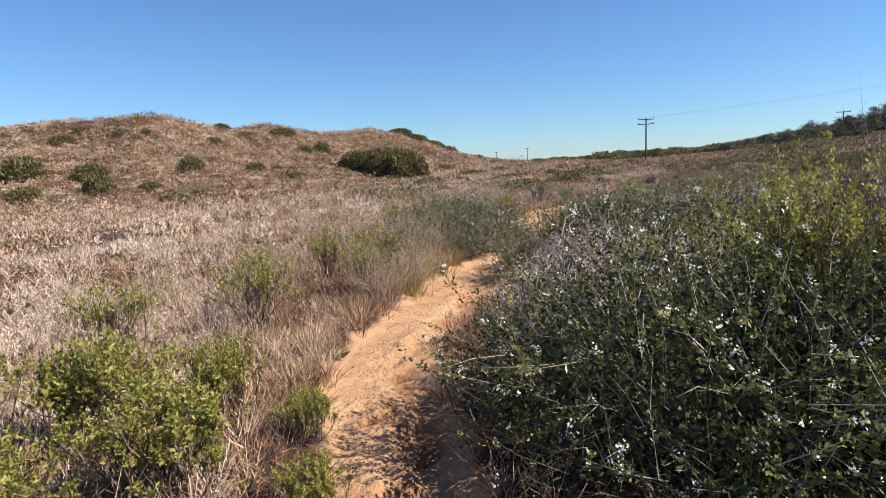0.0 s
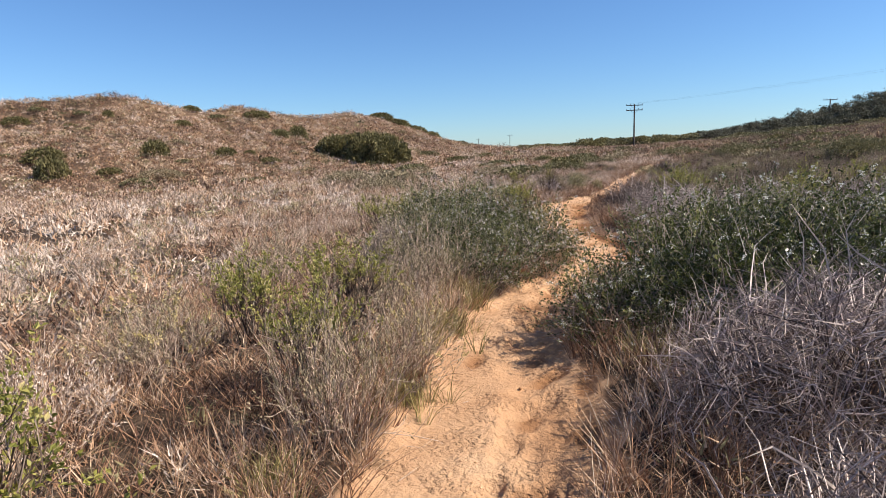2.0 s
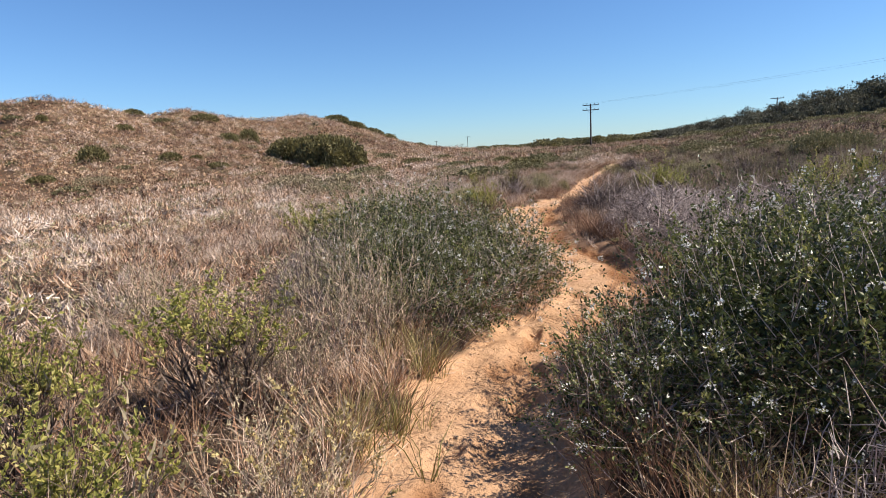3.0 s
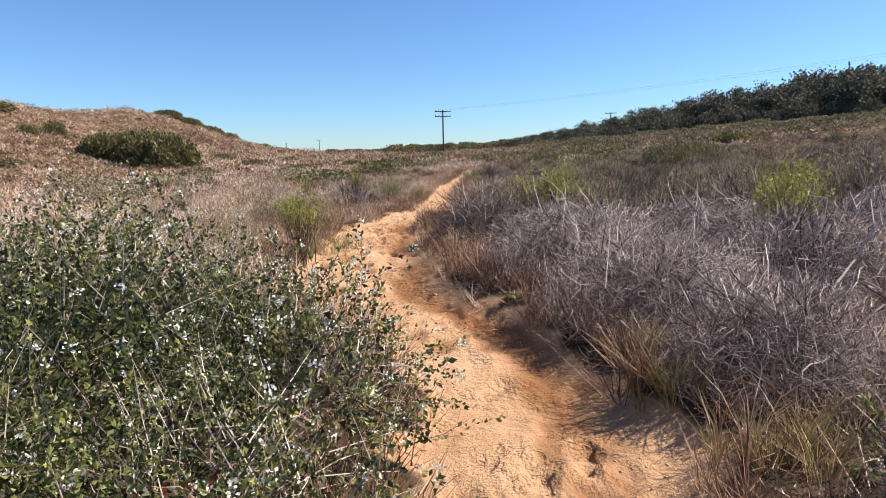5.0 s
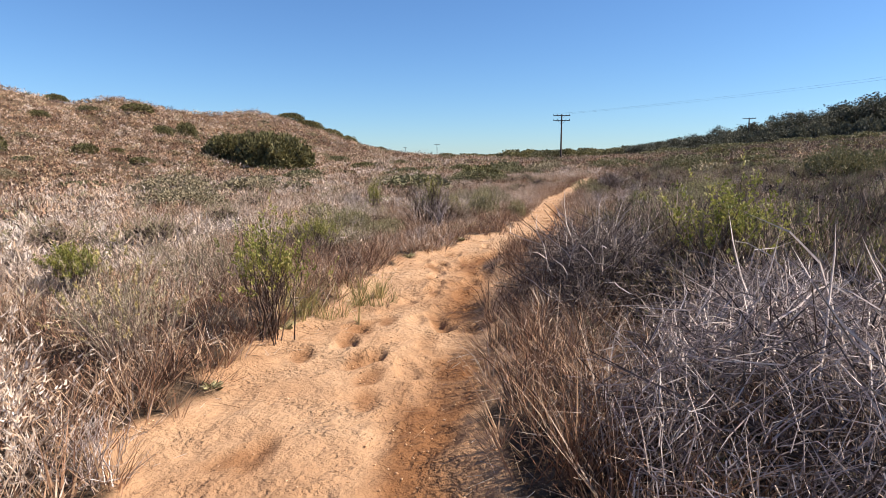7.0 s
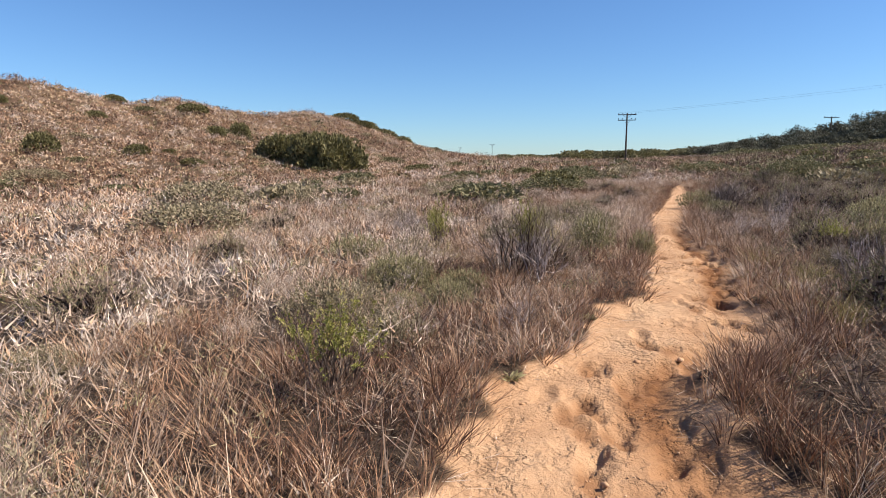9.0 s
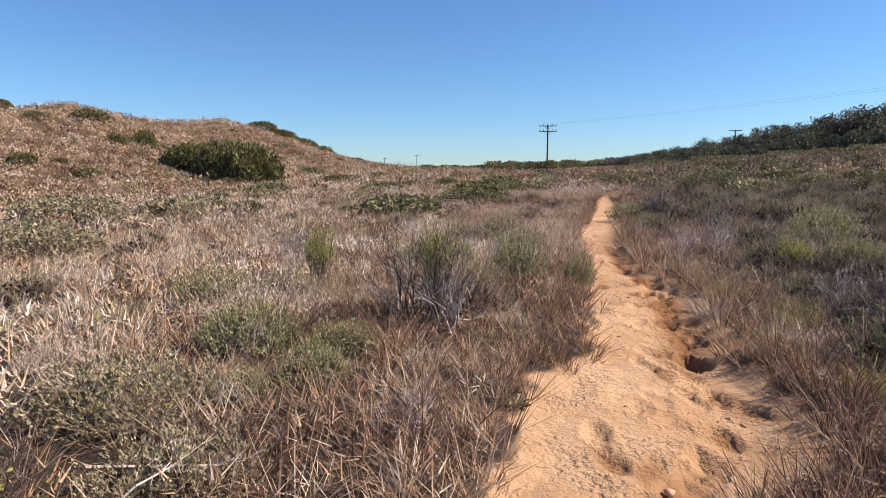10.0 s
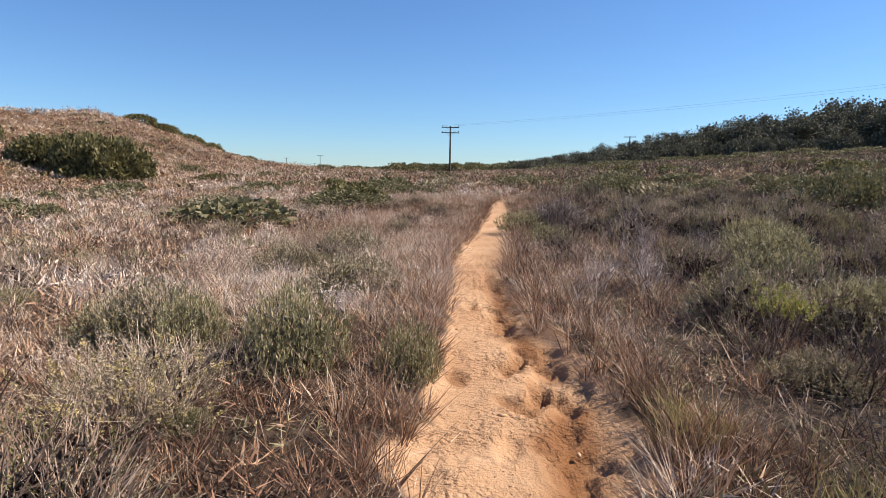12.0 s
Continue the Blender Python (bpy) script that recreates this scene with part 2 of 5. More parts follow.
def relief(x, y):
    """Footprints, ruts and clods on the trod sand: depth and dampness."""
    side, w = trail_side(x, y)
    on = smooth(1.25, 0.85, np.abs(side)) * smooth(29, 24, y) * smooth(-4, -1.5, y)
    z = 0.012 * lattice(x * 2.3, y * 2.3, 31) + 0.009 * lattice(x * 8.3, y * 7.1, 32) + 0.02 * np.clip(np.abs(lattice(x * 15, y * 12, 33)) + 0.6 * lattice(x * 6, y * 5, 38), 0, 1) * smooth(0.0, 0.4, lattice(x * 2.1, y * 1.4, 37))
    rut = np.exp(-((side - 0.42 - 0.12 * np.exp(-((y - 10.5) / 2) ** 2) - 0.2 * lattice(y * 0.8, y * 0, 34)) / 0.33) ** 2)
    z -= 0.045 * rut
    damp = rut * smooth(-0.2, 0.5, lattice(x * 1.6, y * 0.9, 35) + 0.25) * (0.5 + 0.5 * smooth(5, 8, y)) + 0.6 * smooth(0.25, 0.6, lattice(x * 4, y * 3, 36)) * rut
    r = np.random.default_rng(5)
    for _ in range(430):
        py = r.uniform(-3, 31)
        c, hw = np.interp(py, TRAIL[:, 0], TRAIL[:, 1]), np.interp(py, TRAIL[:, 0], TRAIL[:, 2])
        px = c + hw * np.clip(r.normal(0.25, 0.4), -0.8, 0.9)
        a = r.normal(0, 0.3)
        near = (np.abs(y - py) < 0.5) & (np.abs(x - px) < 0.5)
        if not near.any():
            continue
        dx, dy = x[near] - px, y[near] - py
        u, v = dx * math.cos(a) - dy * math.sin(a), dx * math.sin(a) + dy * math.cos(a)
        q = (u / 0.062) ** 2 + (v / 0.145) ** 2
        depth = r.uniform(0.012, 0.036) * (0.55 if 8.5 < py < 12.5 else 1.0)
        z[near] += depth * (-np.exp(-q ** 4 * 0.5) + 0.32 * np.exp(-(np.sqrt(q) - 1.35) ** 2 / 0.03))
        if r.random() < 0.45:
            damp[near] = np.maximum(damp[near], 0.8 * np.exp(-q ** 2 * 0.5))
    return z * on, np.clip(damp * on, 0, 1)


def spaced(a, b, step, out_lo, out_hi, wide, reach_lo, reach_hi):
    """Grid lines: fine from a to b, widening to the step wide, which holds as far as reach, then widening on."""
    def outward(start, sign, reach, end):
        out, p, s = [], start, step
        while sign * (end - p) > 0:
            s = min(s * 1.12, wide) if sign * (reach - p) > 0 else s * 1.25
            p += sign * s
            out.append(p)
        return out
    core = list(np.arange(a, b + step / 2, step))
    return np.array(outward(a, -1, reach_lo, out_lo)[::-1] + core + outward(core[-1], 1, reach_hi, out_hi))


def mesh_from(name, verts, faces, attrs=(), material=None, smooth_shade=False):
    """A mesh from numpy arrays; faces of one size."""
    me = bpy.data.meshes.new(name)
    verts, faces = np.asarray(verts, np.float32), np.asarray(faces, np.int32)
    k = faces.shape[1]
    me.vertices.add(len(verts))
    me.vertices.foreach_set("co", verts.ravel())
    me.loops.add(faces.size)
    me.loops.foreach_set("vertex_index", faces.ravel())
    me.polygons.add(len(faces))
    me.polygons.foreach_set("loop_start", np.arange(0, faces.size, k, dtype=np.int32))
    me.polygons.foreach_set("use_smooth", np.full(len(faces), smooth_shade))
    for key, values in dict(attrs).items():
        me.attributes.new(key, "FLOAT", "POINT").data.foreach_set("value", np.asarray(values, np.float32))
    me.update(calc_edges=True)
    if material:
        me.materials.append(material)
    return me


gx, gy = spaced(-2.9, 0.2, 0.026, -2500, 2500, 1.6, -100, 60), spaced(-1.0, 24.5, 0.034, -700, 4000, 1.6, -5, 140)
GX, GY = np.meshgrid(gx, gy)
GZ = height(GX, GY)
deep, damp = relief(GX, GY)
GZ = GZ + deep
side, _ = trail_side(GX, GY)
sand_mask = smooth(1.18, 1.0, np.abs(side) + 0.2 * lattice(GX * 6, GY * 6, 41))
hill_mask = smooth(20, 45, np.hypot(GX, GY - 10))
nx, ny = len(gx), len(gy)
idx = np.arange(nx * ny).reshape(ny, nx)
quads = np.stack([idx[:-1, :-1], idx[:-1, 1:], idx[1:, 1:], idx[1:, :-1]], -1).reshape(-1, 4)
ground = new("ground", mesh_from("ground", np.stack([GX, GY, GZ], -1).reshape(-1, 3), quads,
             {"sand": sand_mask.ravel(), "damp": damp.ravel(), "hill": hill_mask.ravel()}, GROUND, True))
tagged(ground, "orange sandy footpath through dry scrubland and brown hills", "ground", kind="structure")


# ---- tools for plants ----
def ribbons(base, tip, bend, width, tint):
    """Flat tapering blades, bent at their middle: three triangles each."""
    n = len(base)
    base, tip, bend = (np.asarray(v, float) for v in (base, tip, bend))
    way = tip - base
    turn = rng.uniform(0, 2 * np.pi, n)
    across = np.cross(way, np.stack([np.cos(turn), np.sin(turn), 0.3 * np.sin(turn * 3)], -1))
    across /= np.linalg.norm(across, axis=1, keepdims=True) + 1e-9
    across *= (np.asarray(width) / 2 * np.ones(n))[:, None]
    mid = (base + tip) / 2 + bend
    v = np.stack([base - across, base + across, mid - across * 0.8, mid + across * 0.8, tip], 1).reshape(-1, 3)
    o = (np.arange(n) * 5)[:, None]
    f = np.stack([o + [0, 1, 3], o + [0, 3, 2], o + [2, 3, 4]], 1).reshape(-1, 3)
    return v, f, np.repeat(np.asarray(tint) * np.ones(n), 5)


def spikes(base, tip, width, tint):
    """Blades seen from afar: one tapering triangle each."""
    n = len(base)
    turn = rng.uniform(0, 2 * np.pi, n)
    across = np.stack([np.cos(turn), np.sin(turn), np.zeros(n)], -1) * (np.asarray(width) / 2 * np.ones(n))[:, None]
    v = np.stack([base - across, base + across, tip], 1).reshape(-1, 3)
    return v, np.arange(n * 3).reshape(-1, 3), np.repeat(np.asarray(tint) * np.ones(n), 3)


def sticks(base, tip, r0, r1, tint):
    """Three-sided tapering twigs."""
    n = len(base)
    base, tip = np.asarray(base, float), np.asarray(tip, float)
    way = tip - base
    way /= np.linalg.norm(way, axis=1, keepdims=True) + 1e-9
    ref = np.where(np.abs(way[:, 2:3]) > 0.9, [[1.0, 0, 0]], [[0, 0, 1.0]])
    a = np.cross(way, ref)
    a /= np.linalg.norm(a, axis=1, keepdims=True) + 1e-9
    b = np.cross(way, a)
    r0 = np.asarray(r0) * np.ones(n)
    if r1 is None:
        ring = [base + (a * math.cos(t) + b * math.sin(t)) * r0[:, None] for t in (0, 2.094, 4.189)] + [tip]
        o = (np.arange(n) * 4)[:, None]
        return np.stack(ring, 1).reshape(-1, 3), np.stack([o + [0, 1, 3], o + [1, 2, 3], o + [2, 0, 3]], 1).reshape(-1, 3), np.repeat(np.asarray(tint) * np.ones(n), 4)
    r1 = np.asarray(r1) * np.ones(n)
    rings = []
    for p, r in ((base, r0), (tip, r1)):
        for k in range(3):
            t = 2 * np.pi * k / 3
            rings.append(p + (a * math.cos(t) + b * math.sin(t)) * r[:, None])
    v = np.stack(rings, 1).reshape(-1, 3)
    o = (np.arange(n) * 6)[:, None]
    f = np.concatenate([np.stack([o + [k, (k + 1) % 3, 3 + (k + 1) % 3], o + [k, 3 + (k + 1) % 3, 3 + k]], 1) for k in range(3)], 1).reshape(-1, 3)
    return v, f, np.repeat(np.asarray(tint) * np.ones(n), 6)


def leaves(at, way, size, slim, tint):
    """Folded diamond leaves: two triangles each, with the crease along the rib."""
    n = len(at)
    way = way / (np.linalg.norm(way, axis=1, keepdims=True) + 1e-9)
    r = rng.normal(size=(n, 3))
    a = np.cross(way, r)
    a /= np.linalg.norm(a, axis=1, keepdims=True) + 1e-9
    up = np.cross(way, a)
    s = np.asarray(size)[:, None] * np.ones((n, 1))
    v = np.stack([at, at + way * s * 0.5 + a * s * slim + up * s * 0.12, at + way * s, at + way * s * 0.5 - a * s * slim + up * s * 0.12], 1).reshape(-1, 3)
    o = (np.arange(n) * 4)[:, None]
    f = np.stack([o + [0, 1, 2], o + [0, 2, 3]], 1).reshape(-1, 3)
    return v, f, np.repeat(np.asarray(tint) * np.ones(n), 4)


def scales(at, way, size, slim, tint):
    """Small simple leaves: one triangle each."""
    n = len(at)
    a = np.cross(way, rng.normal(size=(n, 3)))
    a = a / (np.linalg.norm(a, axis=1, keepdims=True) + 1e-9) * (np.asarray(size) * slim)[:, None]
    v = np.stack([at - a, at + a, at + way * (np.asarray(size) * np.ones(n))[:, None]], 1).reshape(-1, 3)
    return v, np.arange(n * 3).reshape(-1, 3), np.repeat(np.asarray(tint) * np.ones(n), 3)


def joined(pieces):
    vs, fs, ts, k = [], [], [], 0
    for v, f, t in pieces:
        vs.append(v)
        fs.append(f + k)
        ts.append(t)
        k += len(v)
    return np.concatenate(vs), np.concatenate(fs), np.concatenate(ts)


def plant_mesh(name, pieces, material, round_=False):
    v, f, t = joined(pieces)
    return mesh_from(name, v, f, {"tint": np.clip(t, 0, 1)}, material, round_)


def part(name, mesh, parent, label=""):
    ob = new(name, mesh)
    ob.parent = parent
    if label:
        tagged(ob, label)
    return ob


def on_ground(x, y):
    return float(height(np.array([x]), np.array([y]))[0])


def unit(n):
    v = rng.normal(size=(n, 3))
    return v / np.linalg.norm(v, axis=1, keepdims=True)


def scatter(n, x0, x1, y0, y1, keep):
    x, y = rng.uniform(x0, x1, n), rng.uniform(y0, y1, n)
    k = rng.random(n) < keep(x, y)
    return x[k], y[k]


def normed(v):
    return v / (np.linalg.norm(v, axis=1, keepdims=True) + 1e-9)


# ---- dry grass and low scrub over the whole land ----
def tufts(x, y, blades, tall, spread, width, tint, lean=0.35, simple=False):
    """Tufts at (x, y): blades that rise from a root and fan out."""
    n = len(x)
    z = height(x, y)
    rep = lambda a: np.repeat(np.asarray(a) * np.ones(n), blades)
    m = n * blades
    h = rep(tall) * rng.uniform(0.55, 1.15, m)
    turn = rng.uniform(0, 2 * np.pi, m)
    r = rng.random(m) ** 0.6
    root = np.stack([rep(x) + np.cos(turn) * r * rep(spread) * 0.4, rep(y) + np.sin(turn) * r * rep(spread) * 0.4, rep(z) - 0.02], -1)
    out = (r * rep(spread) + lean * h * rng.uniform(0, 1, m))
    tip = root + np.stack([np.cos(turn) * out, np.sin(turn) * out, h], -1)
    tip = tip + rng.normal(size=(m, 3)) * (0.16 * h)[:, None]
    bend = np.stack([-np.cos(turn) * out * 0.18, -np.sin(turn) * out * 0.18, h * 0.06], -1) + rng.normal(size=(m, 3)) * 0.03 * h[:, None]
    if simple:
        return spikes(root, tip, rep(width) * rng.uniform(0.6, 1.5, m), rep(tint) + rng.normal(0, 0.2, m))
    return ribbons(root, tip, bend, rep(width) * rng.uniform(0.6, 1.4, m), rep(tint) + rng.normal(0, 0.2, m))


# low rounded shrubs: kind, place and size; the grass keeps off them
LOW_SHRUBS = ((1, -4.27, 19.03, 0.9), (1, -3.58, 19.0, 0.6), (1, -3.9, 18.0, 0.45), (2, -4.4, 17.7, (1.2, 1.0, 0.9)), (0, -2.37, 22.05, (0.7, 0.65, 1.25)), (1, -4.29, 18.9, 0.8), (1, -3.6, 18.4, 0.6), (2, -3.6, 22.75, (1.0, 0.9, 1.3)), (0, -3.15, 22.4, (0.5, 0.5, 1.0)), (1, -1.68, 22.0, (0.45, 0.45, 0.95)),
                     (1, -2.65, 21.1, 0.3), (2, -2.4, 24.8, (1.1, 1.1, 1.1)), (0, 1.45, 23.8, 0.75), (0, 1.7, 23.0, 0.95), (2, 0.8, 21.95, 0.65), (0, 1.36, 14.3, (1.1, 1.0, 0.95)), (0, 0.96, 15.0, 0.65), (0, 1.29, 15.6, 0.9), (1, 0.2, 31.3, 1.2), (2, -3.5, 26.3, 1.1), (1, -5.4, 20.4, 0.9), (2, -2.9, 28, 1.2), (0, 3.1, 20.3, 1.0), (0, 2.9, 26.4, 1.3))


def clear_of_shrubs(x, y):
    free = np.ones(len(x))
    for _, px, py, s in LOW_SHRUBS:
        r = 0.5 * (s[0] if isinstance(s, tuple) else s)
        free[(x - px) ** 2 + (y - py + r * 0.5) ** 2 < r * r] = 0.18
    return free


def off_trail(x, y, edge=1.05):
    side, _ = trail_side(x, y)
    return (np.abs(side + 0.12 * lattice(x * 4, y * 4, 51)) > edge).astype(float) * clear_of_shrubs(x, y)


def east_of(x, y):
    return smooth(0.3, 1.6, x - np.interp(y, TRAIL[:, 0], TRAIL[:, 1]))


def bunches(x, y, size, seed):
    """Bunch growth: 1 at the heart of a bunch, 0 between bunches; and a number of the bunch's own."""
    gx_, gy_ = x / size, y / size
    xi, yi = np.floor(gx_).astype(np.int64), np.floor(gy_).astype(np.int64)
    best, own = np.full(x.shape, 9.0), np.zeros(x.shape)

    def h(a, b, k):
        v = (a * 374761393 + b * 668265263 + (seed + k) * 974634777) & 0xFFFFFFFF
        v = ((v ^ (v >> 13)) * 1274126177) & 0xFFFFFFFF
        return ((v ^ (v >> 16)) & 0xFFFF) / 65535
    for dx in (-1, 0, 1):
        for dy in (-1, 0, 1):
            a, b = xi + dx, yi + dy
            d = np.hypot(gx_ - a - h(a, b, 0), gy_ - b - h(a, b, 500)) / (0.5 + 0.35 * h(a, b, 900))
            near = d < best
            best, own = np.where(near, d, best), np.where(near, h(a, b, 1300), own)
    return np.clip(1 - best * best, 0, 1), own


def bunched(x, y, size, seed, floor_=0.12):
    """How thickly blades stand here."""
    return np.clip(floor_ + smooth(0.0, 0.45, bunches(x, y, size, seed)[0]), 0, 1)


def bunch_look(x, y, size, seed, lo, hi):
    """Height and tint of blades from the bunch that they stand in."""
    heart, own = bunches(x, y, size, seed)
    tall = rng.uniform(lo, hi, len(x)) * (0.4 + 0.75 * np.sqrt(heart)) * (0.7 + 0.6 * own)
    return tall, 0.55 * (((own * 7.3) % 1) - 0.5)


def clumps(x, y, r, tall, per, length, width, tint, loose=0.5):
    """Rounded tussocks: blades and twigs that lie over one another on a low dome, their tips standing off it."""
    n = len(x)
    m = n * per
    rep = lambda a: np.repeat(np.asarray(a) * np.ones(n), per)
    v = unit(m)
    v[:, 2] = np.abs(v[:, 2])
    size = np.stack([rep(r), rep(r), rep(tall)], -1)
    lump = (rng.uniform(0.72, 1.06, m) * (1 + 0.22 * lattice(v[:, 0] * 3 + rep(x) * 9, v[:, 1] * 3 + rep(y) * 9, 90)))[:, None]
    at = np.stack([rep(x), rep(y), rep(height(x, y)) - 0.02], -1) + v * size * lump
    out = normed(v / size)
    way = normed(np.cross(out, unit(m)) + out * rng.uniform(0, 2 * loose, m)[:, None] + [[0, 0, 0.35]])
    across = normed(np.cross(way, out)) * (rng.uniform(0.6, 1.4, m) * width / 2)[:, None]
    tip = at + way * (rng.uniform(0.6, 1.3, m) * length)[:, None]
    return np.stack([at - across, at + across, tip], 1).reshape(-1, 3), np.arange(m * 3).reshape(-1, 3), np.repeat(rep(tint) + rng.normal(0, 0.17, m), 3)


def patch_tint(x, y):
    # the east term darkens grass for both its rust growth and its backlit shade
    return 0.5 + 0.3 * lattice(x / 3.1, y / 3.1, 61) + 0.24 * lattice(x / 0.9, y / 0.9, 62) + 0.2 * lattice(x / 0.33, y / 0.33, 79) + 0.15 * smooth(4, 14, -x) - 0.2 * np.exp(-(trail_side(x, y)[0] / 3.0) ** 2) - 0.38 * east_of(x, y) + 0.05 * smooth(4, 0, y) * (1 - east_of(x, y))


def stuff(name, pieces, material, label, category, round_=False):
    return tagged(new(name, plant_mesh(name, pieces, material, round_)), label, category, kind="stuff")


def band(a, b, lo, hi):
    d = np.abs(a - np.interp(b, TRAIL[:, 0], TRAIL[:, 1]))
    return ((d >= lo) & (d < hi)).astype(float)


def tall_here(x, y, lo, hi):
    return rng.uniform(lo, hi, len(x)) * (1 + 0.35 * lattice(x / 0.8, y / 0.8, 74))


grass, scrub, heath = [], [], []


def tussocks(n, x0, x1, y0, y1, keep, r0, r1, per, length, width, shift, shade=0.05):
    """Tussocks over a stretch of land: straw, grey twigs or grey-green heath, by patches."""
    x, y = scatter(n, x0, x1, y0, y1, keep)
    r = rng.uniform(r0, r1, len(x)) * (1 + 0.3 * lattice(x / 2.7, y / 2.7, shift))
    tall = r * rng.uniform(0.55, 1.25, len(x))
    own = rng.normal(0, 0.24, len(x))
    east, pick = east_of(x, y), rng.random(len(x)) + 0.45 * lattice(x / 2.2, y / 2.2, shift + 1)
    grey, green = pick < 0.14 + 0.36 * east, pick > 0.93 - 0.34 * east
    straw = ~(grey | green)
    # east terms: browner growth, and backlit shade put into the tints
    grass.append(clumps(x[straw], y[straw], r[straw], tall[straw], per, length, width, (patch_tint(x, y) + shade + own)[straw]))
    scrub.append(clumps(x[grey], y[grey], r[grey] * 1.1, tall[grey] * 1.25, per, length * 1.2, width * 0.8, (0.58 + shade - 0.4 * east + own)[grey], 0.7))
    heath.append(clumps(x[green], y[green], r[green], tall[green] * 1.1, per, length * 0.6, width * 1.1, (0.42 - 0.12 * east + own)[green], 0.5))


# by the trail
x, y = scatter(50000, -6, 4.5, -3.8, 44, lambda a, b: off_trail(a, b, 1.0) * band(a, b, 0, 3.6) * bunched(a, b, 0.42, 63) * (1 - 0.55 * east_of(a, b)))
tall, own = bunch_look(x, y, 0.42, 63, 0.09, 0.26)
grass.append(tufts(x, y, 13, tall, 0.12, 0.0066, patch_tint(x, y) + 0.02 + own, 0.9, True))
tussocks(6400, -6, 4.5, -3.8, 46, lambda a, b: off_trail(a, b, 1.4) * band(a, b, 0.5, 4.2), 0.08, 0.19, 36, 0.10, 0.009, 91)
# a thick fringe along the trod sand
x, y = scatter(6500, -4, 2.5, -3, 34, lambda a, b: off_trail(a, b, 0.95) * (np.abs(trail_side(a, b)[0]) < 1.7) * np.clip(0.65 + 0.8 * lattice(a / 0.6, b / 0.6, 73), 0, 1))
east = trail_side(x, y)[0] > 0
grass.append(tufts(x, y, 16, rng.uniform(0.10, 0.32, len(x)) * np.where(east, 1.2, 1.0), 0.09, 0.0045, patch_tint(x, y) + rng.normal(0, 0.12, len(x)), 0.55))
# heavy overhanging clumps at the edges, rust brown on the east side
yy = np.concatenate([rng.uniform(0.5, 34, 230), rng.uniform(0.5, 34, 130)])
way = np.concatenate([np.ones(230), -np.ones(130)])
edge = np.interp(yy, TRAIL[:, 0], TRAIL[:, 2])
xx = np.interp(yy, TRAIL[:, 0], TRAIL[:, 1]) + way * (edge * 1.12 + rng.uniform(0.04, 0.34, 360))
for k in range(2):
    grass.append(tufts(xx + rng.normal(0, 0.06, 360), yy + rng.normal(0, 0.06, 360), 26, rng.uniform(0.12, 0.32, 360) * np.where(way > 0, 1.1, 0.85), 0.11, 0.0045, np.where(way > 0, rng.uniform(-0.1, 0.4, 360), rng.uniform(0.1, 0.7, 360)), 0.5, k > 0))
# the open flat and the rise beside it
x, y = scatter(26000, -11, 9, -4, 46, lambda a, b: band(a, b, 3.6, 9.5) * bunched(a, b, 0.6, 64) * (1 - 0.7 * east_of(a, b)))
tall, own = bunch_look(x, y, 0.6, 64, 0.08, 0.26)
grass.append(tufts(x, y, 8, tall, 0.17, 0.0125, patch_tint(x, y) + 0.06 + own, 1.0, True))
tussocks(9500, -12, 10, -4, 46, lambda a, b: off_trail(a, b, 2.0) * band(a, b, 3.6, 9.8), 0.11, 0.25, 34, 0.13, 0.018, 93, 0.0)
tussocks(15000, -34, 30, -4, 66, lambda a, b: np.clip(band(a, b, 9.5, 32) + (b > 43.5), 0, 1), 0.15, 0.36, 28, 0.17, 0.032, 95, -0.06)
tussocks(32000, -98, 84, 28, 150, lambda a, b: np.clip(band(a, b, 30, 999) + (b > 55), 0, 1), 0.28, 0.66, 20, 0.24, 0.08, 97, -0.2)
tussocks(16000, -100, -22, 30, 130, lambda a, b: np.clip(0.75 + 0.5 * lattice(a / 4, b / 4, 82), 0, 1), 0.28, 0.7, 22, 0.24, 0.085, 99, -0.24)
# brown and grey twiggy undergrowth, thick on the east side and in patches on the flat
x, y = scatter(9000, -9, 11, -3, 42, lambda a, b: off_trail(a, b, 1.25) * np.clip(0.75 * east_of(a, b) + 0.8 * smooth(0.1, 0.6, lattice(a / 1.6, b / 1.6, 75)) * (1 - east_of(a, b)), 0, 1))
scrub.append(tufts(x, y, 15, tall_here(x, y, 0.14, 0.38), 0.24, 0.008, 0.2 + 0.35 * lattice(x / 1.1, y / 1.1, 76) + 0.2 * (1 - east_of(x, y)), 0.7, True))
x, y = scatter(9000, -30, 34, -4, 70, lambda a, b: (band(a, b, 9.5, 999)) * np.clip(0.7 * east_of(a, b) + 0.45 * smooth(0.1, 0.6, lattice(a / 3, b / 3, 77)), 0, 1))
scrub.append(tufts(x, y, 11, tall_here(x, y, 0.16, 0.4), 0.32, 0.026, 0.28 + 0.35 * lattice(x / 1.8, y / 1.8, 78), 0.7, True))
# brittle broken bits that lie criss-cross through the growth, and small dry leaves on them
def crossed(n, lo, hi, tint, shift):
    a, b = scatter(n, -6.5, 6, -3.5, 31, lambda p, q: off_trail(p, q, 1.08) * np.exp(-np.clip(np.abs(trail_side(p, q)[0]) - 4, 0, 99) / 5))
    k = len(a)
    root = np.stack([a, b, height(a, b) + rng.random(k) ** 1.3 * 0.30 * (1 + 0.4 * lattice(a / 0.8, b / 0.8, 74))], -1)
    return root, normed(unit(k) * [[1, 1, 0.55]]), rng.uniform(lo, hi, k), tint + 0.3 * lattice(a / 0.6, b / 0.6, shift) + rng.normal(0, 0.15, k)


